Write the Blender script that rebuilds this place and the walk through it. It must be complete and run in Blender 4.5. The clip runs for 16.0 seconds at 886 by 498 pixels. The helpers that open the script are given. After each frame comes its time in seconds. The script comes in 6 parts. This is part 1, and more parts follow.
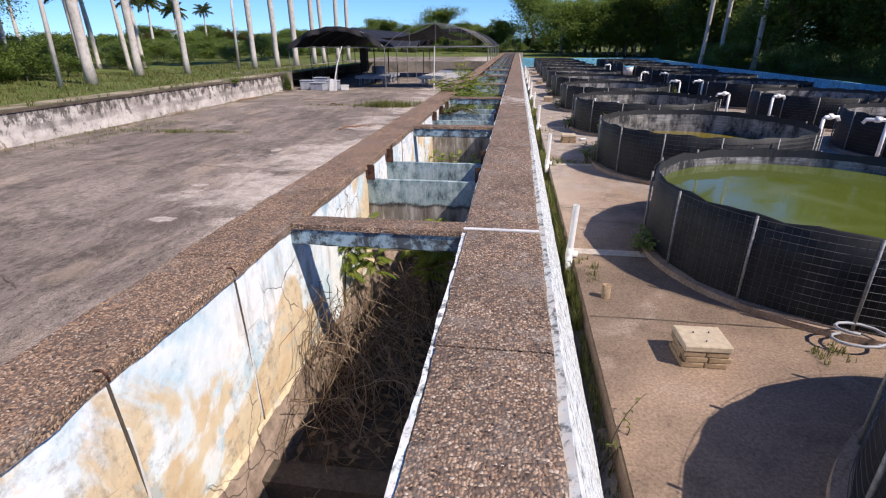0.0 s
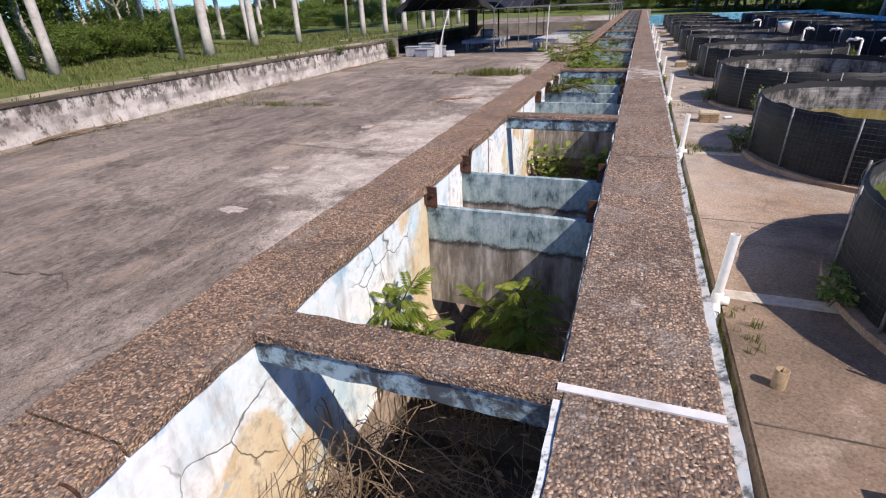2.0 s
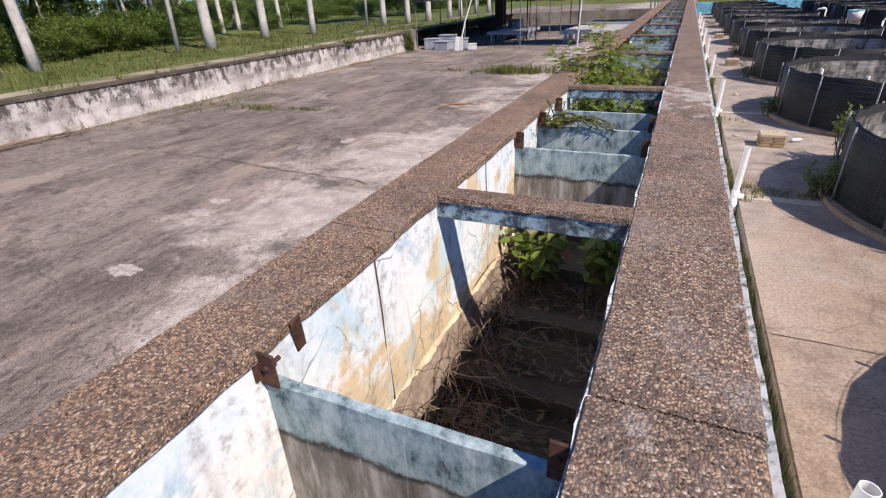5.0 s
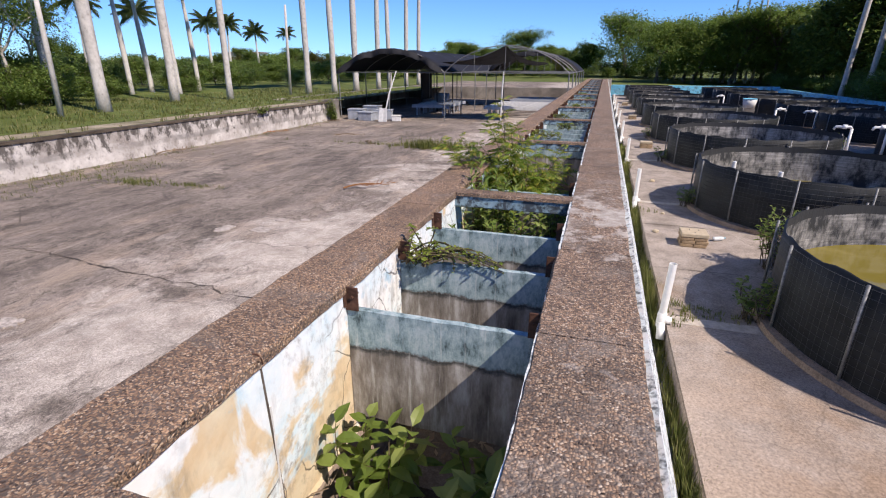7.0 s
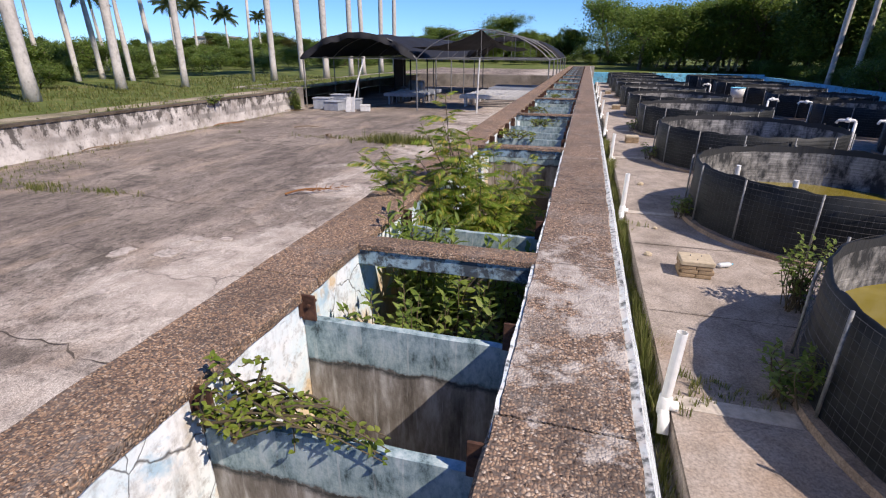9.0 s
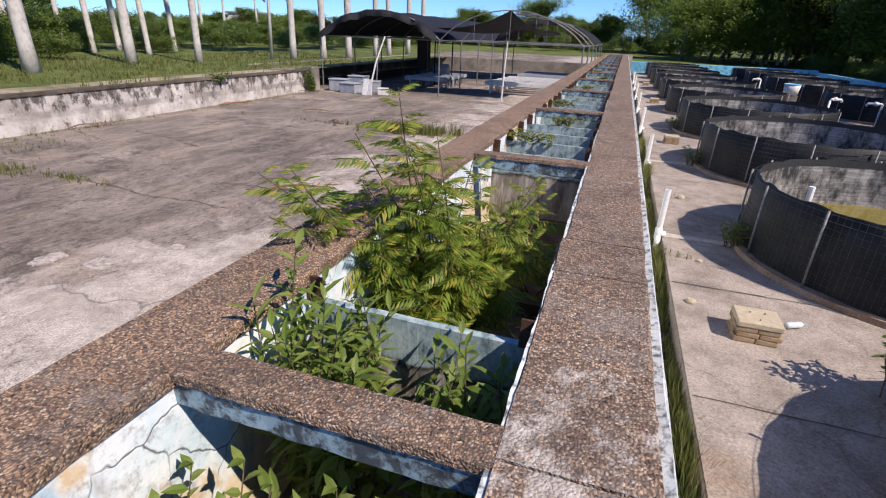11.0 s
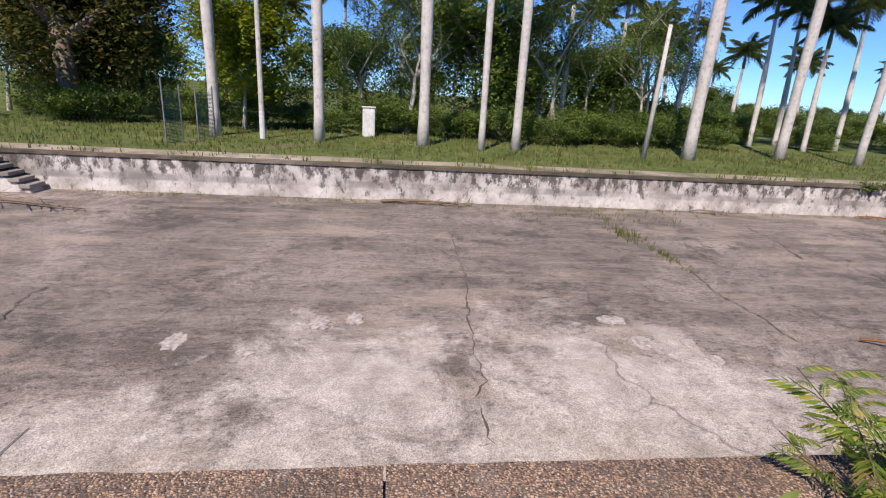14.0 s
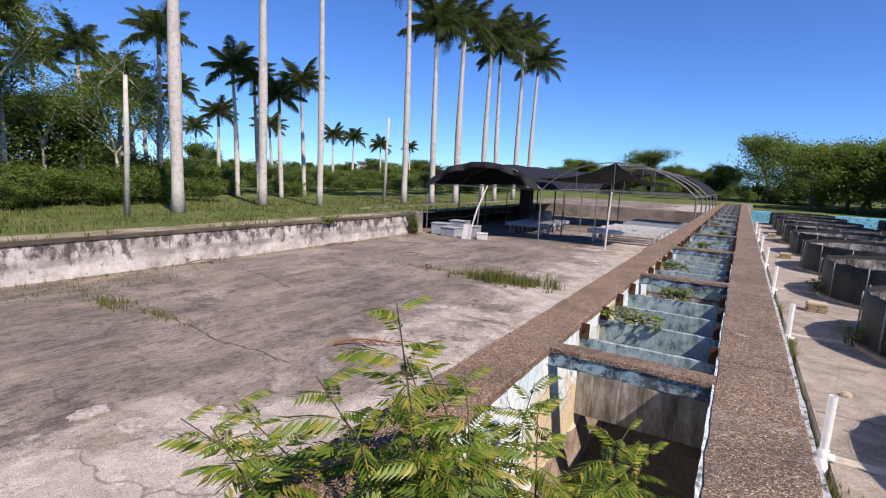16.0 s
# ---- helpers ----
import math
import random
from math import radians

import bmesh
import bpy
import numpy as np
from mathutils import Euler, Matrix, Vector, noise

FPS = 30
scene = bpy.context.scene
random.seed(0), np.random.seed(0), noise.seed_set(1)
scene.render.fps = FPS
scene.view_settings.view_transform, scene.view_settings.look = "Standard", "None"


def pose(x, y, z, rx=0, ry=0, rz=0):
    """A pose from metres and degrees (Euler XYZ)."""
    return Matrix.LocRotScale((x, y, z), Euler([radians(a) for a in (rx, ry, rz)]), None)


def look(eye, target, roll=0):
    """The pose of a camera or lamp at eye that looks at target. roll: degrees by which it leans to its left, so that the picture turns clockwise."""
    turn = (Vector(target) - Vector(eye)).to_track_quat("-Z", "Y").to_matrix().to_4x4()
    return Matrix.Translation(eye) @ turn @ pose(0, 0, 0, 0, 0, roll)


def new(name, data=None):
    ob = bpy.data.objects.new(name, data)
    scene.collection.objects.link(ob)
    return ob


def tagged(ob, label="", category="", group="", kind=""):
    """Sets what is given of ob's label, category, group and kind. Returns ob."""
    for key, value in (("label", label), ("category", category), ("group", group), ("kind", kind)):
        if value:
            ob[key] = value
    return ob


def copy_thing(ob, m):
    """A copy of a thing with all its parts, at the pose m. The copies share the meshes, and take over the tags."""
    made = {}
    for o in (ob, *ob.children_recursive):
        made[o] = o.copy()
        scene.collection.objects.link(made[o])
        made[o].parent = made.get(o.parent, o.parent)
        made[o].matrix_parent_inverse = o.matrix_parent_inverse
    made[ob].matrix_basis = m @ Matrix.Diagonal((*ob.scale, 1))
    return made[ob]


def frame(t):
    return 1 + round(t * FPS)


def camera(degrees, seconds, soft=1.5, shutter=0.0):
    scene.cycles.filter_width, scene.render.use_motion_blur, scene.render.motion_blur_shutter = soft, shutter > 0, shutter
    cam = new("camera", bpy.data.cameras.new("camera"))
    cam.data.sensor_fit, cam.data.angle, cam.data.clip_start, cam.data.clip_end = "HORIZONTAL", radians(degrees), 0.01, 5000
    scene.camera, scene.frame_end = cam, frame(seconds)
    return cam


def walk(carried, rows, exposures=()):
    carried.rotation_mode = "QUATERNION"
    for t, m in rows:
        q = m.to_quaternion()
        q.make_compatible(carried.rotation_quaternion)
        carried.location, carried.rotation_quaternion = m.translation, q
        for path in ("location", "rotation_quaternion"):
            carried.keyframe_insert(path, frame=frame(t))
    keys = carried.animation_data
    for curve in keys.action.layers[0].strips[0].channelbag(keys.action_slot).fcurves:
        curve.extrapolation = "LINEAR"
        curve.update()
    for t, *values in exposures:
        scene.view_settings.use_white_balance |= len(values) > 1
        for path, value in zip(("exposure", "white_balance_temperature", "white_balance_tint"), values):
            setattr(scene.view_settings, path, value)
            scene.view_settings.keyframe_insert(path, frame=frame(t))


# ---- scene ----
# The walk: seconds, x, y, z, pitch, roll, yaw
cam = camera(84, 16.0, soft=1.15)
PATH = [
    (0, -0.373, 0.524, 1.305, -22.703, 0.260, 8.010),
    (0.5, -0.452, 1.018, 1.303, -23.947, 0.276, 12.996),
    (1, -0.508, 1.503, 1.317, -25.834, 0.301, 15.787),
    (1.5, -0.503, 2.019, 1.321, -26.251, 1.354, 17.781),
    (2, -0.580, 2.555, 1.298, -26.238, 2.221, 20.041),
    (2.5, -0.590, 3.029, 1.336, -27.177, 2.425, 20.939),
    (3, -0.614, 3.674, 1.362, -27.224, 2.653, 21.543),
    (3.2, -0.650, 3.875, 1.375, -27.368, 2.396, 21.739),
    (5.3, -0.576, 6.212, 1.317, -27.201, 2.492, 24.072),
    (5.5, -0.572, 6.448, 1.314, -26.801, 2.265, 23.282),
    (6, -0.541, 7.043, 1.368, -24.782, 2.066, 20.807),
    (6.5, -0.485, 7.644, 1.403, -22.368, 1.330, 19.097),
    (7, -0.492, 8.212, 1.434, -20.377, -0.133, 17.264),
    (7.5, -0.414, 8.821, 1.391, -18.293, 0.647, 15.162),
    (8, -0.474, 9.473, 1.383, -18.342, -0.142, 15.052),
    (8.2, -0.501, 9.662, 1.417, -18.912, -0.492, 15.016),
    (10.3, -0.450, 12.039, 1.311, -24.169, -0.964, 16.831),
    (10.5, -0.481, 12.219, 1.294, -23.859, -1.394, 17.880),
    (11, -0.497, 12.622, 1.338, -23.539, -2.033, 19.038),
    (11.5, -0.485, 13.009, 1.327, -24.498, -1.972, 21.580),
    (12, -0.601, 13.350, 1.371, -25.018, -4.762, 31.714),
    (12.5, -0.565, 13.737, 1.456, -22.956, -1.943, 48.555),
    (13, -0.647, 13.949, 1.605, -20.180, -1.979, 65.861),
    (13.5, -0.667, 13.449, 1.663, -18.795, -2.387, 78.226),
    (14, -0.657, 13.191, 1.682, -17.392, -3.254, 84.354),
    (14.5, -0.659, 13.187, 1.685, -16.331, -3.152, 83.951),
    (15, -0.672, 13.540, 1.655, -13.855, -3.519, 73.664),
    (15.5, -0.623, 13.860, 1.558, -10.641, -2.610, 54.065),
    (16, -0.676, 14.148, 1.558, -8.369, -2.402, 31.264),
]
walk(cam, [(t, pose(x, y, z, 90 + pitch, roll, yaw)) for t, x, y, z, pitch, roll, yaw in PATH],
     exposures=[(0.0, 0.2, 6500, 19.0), (16.0, 0.2, 6500, 19.0)])

# ---- light ----
SUN_WAY = Vector((0.81, -0.36, 1.0)).normalized()      # towards the sun
SUN_EL = math.asin(SUN_WAY.z)
SUN_AZ = math.atan2(SUN_WAY.x, SUN_WAY.y)
world = bpy.data.worlds.new("sky_world")
scene.world = world
world.use_nodes = True
wn = world.node_tree
wn.nodes.clear()
sky = wn.nodes.new("ShaderNodeTexSky")
sky.sky_type = "NISHITA"
sky.sun_disc = False
sky.sun_elevation, sky.sun_rotation = SUN_EL, SUN_AZ
sky.air_density, sky.dust_density, sky.ozone_density, sky.altitude = 0.8, 0.0, 2.2, 0.0
bg = wn.nodes.new("ShaderNodeBackground")
bg.inputs["Strength"].default_value = 0.112
wout = wn.nodes.new("ShaderNodeOutputWorld")
deep = wn.nodes.new("ShaderNodeMix")      # clear tropical blue
deep.data_type, deep.blend_type = "RGBA", "MULTIPLY"
deep.inputs[0].default_value = 1.0
deep.inputs[7].default_value = (0.47, 0.81, 1.28, 1.0)
wn.links.new(sky.outputs[0], deep.inputs[6])
wn.links.new(deep.outputs[2], bg.inputs[0])
wn.links.new(bg.outputs[0], wout.inputs[0])
sun_data = bpy.data.lights.new("sun", "SUN")
sun_data.energy, sun_data.angle, sun_data.color = 5.2, radians(0.53), (1.0, 0.93, 0.8)
sun = new("sun", sun_data)
sun.matrix_world = look(SUN_WAY * 60, (0, 0, 0))


# ---- node helpers ----
class Nodes:
    """A small graph builder round one Principled shader."""

    def __init__(self, name, rough=0.8, metal=0.0, spec=0.3):
        self.m = bpy.data.materials.new(name)
        self.m.use_nodes = True
        self.t = self.m.node_tree
        self.p = self.t.nodes["Principled BSDF"]
        self.p.inputs["Roughness"].default_value = rough
        self.p.inputs["Metallic"].default_value = metal
        self.p.inputs["Specular IOR Level"].default_value = spec
        self.co = self.t.nodes.new("ShaderNodeTexCoord").outputs["Object"]

    def link(self, a, b):
        if isinstance(a, bpy.types.NodeSocket):
            self.t.links.new(a, b)
        elif isinstance(a, (tuple, list)) and len(a) == 3 and b.type == "RGBA":
            b.default_value = (*a, 1.0)
        else:
            b.default_value = a

    def stretch(self, x=1, y=1, z=1, vec=None):
        n = self.t.nodes.new("ShaderNodeMapping")
        n.inputs["Scale"].default_value = (x, y, z)
        self.link(vec or self.co, n.inputs["Vector"])
        return n.outputs[0]

    def noise(self, scale, detail=4, rough=0.55, vec=None, warp=0.0):
        n = self.t.nodes.new("ShaderNodeTexNoise")
        n.inputs["Scale"].default_value, n.inputs["Detail"].default_value = scale, detail
        n.inputs["Roughness"].default_value, n.inputs["Distortion"].default_value = rough, warp
        self.link(vec or self.co, n.inputs["Vector"])
        return n.outputs[0]

    def voronoi(self, scale, feature="F1", vec=None, out="Distance", rand=1.0):
        n = self.t.nodes.new("ShaderNodeTexVoronoi")
        n.feature = feature
        n.inputs["Scale"].default_value = scale
        n.inputs["Randomness"].default_value = rand
        self.link(vec or self.co, n.inputs["Vector"])
        return n.outputs[out]

    def ramp(self, fac, stops, ease="LINEAR"):
        n = self.t.nodes.new("ShaderNodeValToRGB")
        n.color_ramp.interpolation = ease
        el = n.color_ramp.elements
        while len(el) < len(stops):
            el.new(0.5)
        for e, (pos, col) in zip(el, stops):
            e.position = pos
            e.color = (*col, 1) if isinstance(col, (tuple, list)) else (col, col, col, 1)
        self.link(fac, n.inputs[0])
        return n.outputs[0]

    def mix(self, fac, a, b, mode="MIX"):
        n = self.t.nodes.new("ShaderNodeMix")
        n.data_type, n.blend_type = "RGBA", mode
        self.link(fac, n.inputs[0])
        self.link(a, n.inputs[6])
        self.link(b, n.inputs[7])
        return n.outputs[2]

    def calc(self, op, a, b=0.0):
        n = self.t.nodes.new("ShaderNodeMath")
        n.operation = op
        self.link(a, n.inputs[0])
        self.link(b, n.inputs[1])
        return n.outputs[0]

    def axis(self, i):
        n = self.t.nodes.new("ShaderNodeSeparateXYZ")
        self.link(self.co, n.inputs[0])
        return n.outputs[i]

    def warped(self, scale, amount):
        n = self.t.nodes.new("ShaderNodeTexNoise")
        n.inputs["Scale"].default_value = scale
        n.inputs["Detail"].default_value = 4
        self.link(self.co, n.inputs["Vector"])
        v = self.t.nodes.new("ShaderNodeVectorMath")
        v.operation = "MULTIPLY_ADD"
        self.link(n.outputs["Color"], v.inputs[0])
        v.inputs[1].default_value = (amount, amount, amount)
        self.link(self.co, v.inputs[2])
        return v.outputs[0]

    def red(self, colour):
        n = self.t.nodes.new("ShaderNodeSeparateColor")
        self.link(colour, n.inputs[0])
        return n.outputs[0]

    def random(self):
        return self.t.nodes.new("ShaderNodeObjectInfo").outputs["Random"]

    def island(self):
        return self.t.nodes.new("ShaderNodeNewGeometry").outputs["Random Per Island"]

    def bump(self, height, strength=0.4, dist=0.01):
        n = self.t.nodes.new("ShaderNodeBump")
        n.inputs["Strength"].default_value, n.inputs["Distance"].default_value = strength, dist
        self.link(height, n.inputs["Height"])
        self.t.links.new(n.outputs[0], self.p.inputs["Normal"])

    def done(self, colour, rough=None):
        self.link(colour, self.p.inputs["Base Color"])
        if rough is not None:
            self.link(rough, self.p.inputs["Roughness"])
        return self.m


def pebble_material(name, size, bare, grey):
    """Exposed river-pebble finish, worn down to grey mortar in patches."""
    n = Nodes(name, 0.85, spec=0.25)
    v = n.warped(22, 0.03)
    tone = n.red(n.voronoi(size, vec=v, out="Color"))
    gap = n.voronoi(size, vec=v)
    stone = n.ramp(tone, [(0.0, (0.045, 0.03, 0.022)), (0.22, (0.18, 0.11, 0.072)), (0.52, (0.35, 0.215, 0.13)),
                          (0.84, (0.47, 0.305, 0.18)), (0.98, (0.56, 0.43, 0.31))])
    if grey:
        stone = n.mix(grey * 0.62, stone, n.ramp(tone, [(0.0, (0.045, 0.035, 0.028)), (0.3, (0.13, 0.1, 0.078)), (0.6, (0.26, 0.205, 0.162)), (0.92, (0.4, 0.335, 0.275)), (1.0, (0.62, 0.57, 0.5))]))
    body = n.mix(n.ramp(gap, [(0.46, 0.0), (0.66, 1.0)]), stone, (0.14, 0.105, 0.082))
    worn = n.ramp(n.noise(2.1, 9, 0.76), [(0.56 - bare * 0.08, 0.0), (0.66 - bare * 0.06, 0.4 + 0.3 * bare)])
    mortar = n.ramp(n.noise(34, 6, 0.8), [(0.36, (0.08, 0.066, 0.055)), (0.64, (0.42, 0.365, 0.31))])
    col = n.mix(worn, body, mortar)
    plaster = n.ramp(n.noise(7.5, 6, 0.7, warp=0.6), [(0.66, 0.0), (0.7, 0.75 * bare)])
    col = n.mix(plaster, col, (0.46, 0.41, 0.36))
    lichen = n.ramp(n.noise(1.3, 9, 0.74, warp=0.5), [(0.46, 0.0), (0.64, 0.62)])
    col = n.mix(lichen, col, n.mix(0.72, col, (0.045, 0.038, 0.034)))
    if grey:      # a stretch patched with smooth pale mortar
        near = n.calc("MAXIMUM", n.calc("SUBTRACT", 1.0, n.calc("MULTIPLY", n.calc("ABSOLUTE", n.calc("SUBTRACT", n.axis(1), 13.4)), 0.7)), 0.0)
        peel = n.calc("ADD", n.noise(2.6, 9, 0.75), n.calc("MULTIPLY", near, 0.2))
        col = n.mix(n.ramp(peel, [(0.6, 0.0), (0.67, 0.8)]), col, n.ramp(n.noise(9, 8, 0.75), [(0.35, (0.3, 0.26, 0.22)), (0.62, (0.6, 0.54, 0.47))]))
    n.bump(n.calc("SUBTRACT", 1.0, gap), 0.85, 0.009)
    return n.done(col)


def slab_material(name, light, mid, dark, stain=0.6, crack_scale=0.22, grain=60.0, crack=0.9, pale=0.5, bleach=0.0):
    """Old poured concrete with blotches, fine grain and a net of cracks."""
    n = Nodes(name, 0.9, spec=0.2)
    big = n.noise(0.16, 7, 0.6, warp=0.6)
    base = n.ramp(big, [(0.36, dark), (0.5, mid), (0.66, light)])
    blot = n.ramp(n.noise(0.75, 8, 0.68), [(0.46, 0.0), (0.66, stain)])
    base = n.mix(blot, base, tuple(c * 0.5 for c in dark))
    bare = n.ramp(n.noise(0.33, 8, 0.6, warp=1.2), [(0.56, 0.0), (0.66, pale)])
    base = n.mix(bare, base, light)
    if bleach:      # tan near the first tanks, bleached grey further along
        far = n.calc("ADD", n.noise(0.5, 7, 0.65), n.calc("MULTIPLY", n.calc("SUBTRACT", n.axis(1), 13.8), 0.06))
        base = n.mix(n.ramp(far, [(0.45, 0.0), (0.62, bleach)]), base, n.ramp(n.noise(1.7, 8, 0.7), [(0.36, (0.2, 0.172, 0.146)), (0.6, (0.38, 0.33, 0.288))]))
    g = n.noise(grain, 6, 0.82)
    base = n.mix(0.5, base, n.ramp(g, [(0.36, 0.14), (0.64, 0.88)]), "OVERLAY")
    speck = n.ramp(n.voronoi(14), [(0.06, 0.55), (0.11, 0.0)])
    base = n.mix(n.calc("MULTIPLY", speck, n.ramp(n.noise(2.3), [(0.45, 0.0), (0.6, 1.0)])), base, tuple(min(1, c * 1.5) for c in light))
    line = n.voronoi(crack_scale, "DISTANCE_TO_EDGE", n.warped(0.7, 1.3))
    cr = n.ramp(line, [(0.0, crack), (0.0055, 0.0)])
    base = n.mix(cr, base, (0.035, 0.03, 0.025))
    n.bump(n.calc("ADD", n.calc("MULTIPLY", g, 0.5), n.noise(7, 5)), 0.35, 0.012)
    return n.done(base)


def plaster_material():
    """Lime-washed render: white and pale blue flaking off a yellow coat, with cracks."""
    n = Nodes("flaking_plaster", 0.85, spec=0.2)
    z = n.axis(2)
    wash = n.ramp(n.noise(1.6, 7, 0.65), [(0.35, (0.5, 0.66, 0.71)), (0.47, (0.72, 0.79, 0.79)), (0.62, (0.84, 0.83, 0.79))])
    yel = n.calc("ADD", n.noise(1.15, 7, 0.6, warp=0.5), n.calc("MULTIPLY", z, -0.16))
    col = n.mix(n.ramp(yel, [(0.58, 0.0), (0.63, 0.8)]), wash, n.ramp(n.noise(3.3, 5), [(0.35, (0.62, 0.4, 0.16)), (0.65, (0.7, 0.56, 0.33))]))
    blue = n.ramp(n.noise(2.7, 6, 0.62, warp=0.4), [(0.57, 0.0), (0.66, 0.75)])
    col = n.mix(blue, col, (0.3, 0.5, 0.62))
    drip = n.ramp(n.noise(3.0, 6, 0.65, n.stretch(1.6, 1.6, 0.35)), [(0.55, 0.0), (0.74, 0.7)])
    col = n.mix(drip, col, (0.2, 0.165, 0.12))
    dirt = n.ramp(n.noise(11, 7, 0.72), [(0.5, 0.0), (0.66, 0.7)])
    col = n.mix(n.calc("MULTIPLY", dirt, n.ramp(n.noise(1.3, 4), [(0.4, 0.15), (0.6, 1.0)])), col, (0.22, 0.19, 0.16))
    foot = n.calc("LESS_THAN", n.calc("ADD", z, n.calc("MULTIPLY", n.noise(2.5, 6), 0.18)), -1.2)
    col = n.mix(foot, col, n.ramp(n.noise(6, 6, 0.7), [(0.35, (0.16, 0.12, 0.09)), (0.65, (0.4, 0.31, 0.24))]))
    line = n.voronoi(1.9, "DISTANCE_TO_EDGE", n.warped(2.2, 0.35))
    cr = n.calc("MULTIPLY", n.ramp(line, [(0.0, 0.9), (0.012, 0.0)]), n.ramp(n.noise(0.7), [(0.5, 0.0), (0.56, 1.0)]))
    col = n.mix(cr, col, (0.05, 0.04, 0.035))
    n.bump(n.calc("SUBTRACT", n.noise(14, 6), n.calc("MULTIPLY", cr, 0.8)), 0.4, 0.015)
    return n.done(col)


def flaked_paint(name, paint, under, dark, share=0.5, scale=5.0, dirt=0.53):
    """Oil paint worn away over dark damp mortar."""
    n = Nodes(name, 0.8, spec=0.25)
    w = n.noise(scale, 9, 0.72, warp=0.4)
    tone = n.mix(n.noise(1.4, 4), paint, tuple(min(1, c * 1.5 + 0.05) for c in paint))
    col = n.mix(n.ramp(w, [(share - 0.05, 0.0), (share + 0.05, 1.0)]), tone, under)
    col = n.mix(n.ramp(n.noise(scale * 2.3, 7, 0.7), [(dirt, 0.0), (dirt + 0.12, 0.9)]), col, dark)
    streak = n.ramp(n.noise(6, 5, 0.6, n.stretch(2.2, 2.2, 0.25)), [(0.56, 0.0), (0.75, 0.6)])
    col = n.mix(streak, col, (0.5, 0.54, 0.52))
    n.bump(w, 0.5, 0.01)
    return n.done(col)


def baffle_material():
    n = Nodes("baffle_render", 0.85, spec=0.2)
    z = n.axis(2)
    edge = n.calc("ADD", z, n.calc("MULTIPLY", n.noise(5, 6, 0.7), 0.16))
    top = n.ramp(n.noise(5.5, 9, 0.72, n.stretch(1.6, 1.6, 0.8)), [(0.36, (0.05, 0.07, 0.075)), (0.45, (0.2, 0.28, 0.29)), (0.54, (0.33, 0.415, 0.42)), (0.68, (0.52, 0.58, 0.57))])
    low = n.ramp(n.noise(3.1, 8, 0.66, n.stretch(2.0, 2.0, 0.5)), [(0.36, (0.1, 0.085, 0.07)), (0.5, (0.24, 0.215, 0.185)), (0.64, (0.46, 0.44, 0.41))])
    f = n.calc("GREATER_THAN", edge, -0.415)
    col = n.mix(f, low, top)
    line = n.ramp(n.calc("ABSOLUTE", n.calc("ADD", edge, 0.43)), [(0.0, 0.9), (0.035, 0.0)])
    col = n.mix(line, col, (0.03, 0.035, 0.035))
    streak = n.ramp(n.noise(9, 4, 0.6, n.stretch(3, 3, 0.2)), [(0.58, 0.0), (0.76, 0.55)])
    col = n.mix(streak, col, (0.66, 0.66, 0.62))
    n.bump(n.noise(20, 6), 0.4, 0.01)
    return n.done(col)


def limewall_material():
    """Courtyard wall: whitewash with black algae running down it and a grey foot."""
    n = Nodes("whitewashed_wall", 0.9, spec=0.15)
    z = n.axis(2)
    white = n.ramp(n.noise(1.1, 6, 0.6), [(0.35, (0.3, 0.265, 0.235)), (0.52, (0.52, 0.48, 0.44)), (0.72, (0.68, 0.64, 0.59))])
    run = n.noise(2.0, 9, 0.72, n.stretch(1.6, 1.6, 1.0))
    run = n.calc("ADD", run, n.calc("MULTIPLY", n.calc("ADD", z, 1.5), 0.14))
    col = n.mix(n.ramp(run, [(0.48, 0.0), (0.58, 0.9)]), white, (0.06, 0.052, 0.046))
    band = n.calc("MULTIPLY", n.ramp(n.calc("ABSOLUTE", n.calc("ADD", z, 1.72)), [(0.08, 1.0), (0.16, 0.0)]), n.ramp(n.noise(0.8, 5), [(0.4, 0.1), (0.6, 0.8)]))
    col = n.mix(band, col, (0.2, 0.185, 0.17))
    col = n.mix(n.ramp(n.noise(9, 7, 0.7), [(0.5, 0.0), (0.75, 0.6)]), col, (0.22, 0.19, 0.16))
    n.bump(n.noise(9, 6), 0.5, 0.02)
    return n.done(col)


def plain(name, col, rough=0.6, metal=0.0, var=0.25, scale=8.0, spec=0.4, bump=0.15):
    """A worn single-coloured surface with dirt at two scales."""
    n = Nodes(name, rough, metal, spec)
    a = n.noise(scale, 6, 0.65)
    c = n.mix(n.ramp(a, [(0.35, 0.0), (0.7, 1.0)]), tuple(x * (1 - var) for x in col), tuple(min(1.0, x * (1 + var)) for x in col))
    c = n.mix(n.ramp(n.noise(scale * 5, 5, 0.7), [(0.55, 0.0), (0.8, 0.5 * min(1, var * 2))]), c, tuple(x * 0.45 for x in col))
    n.bump(n.noise(scale * 4, 5), bump, 0.005)
    return n.done(c)


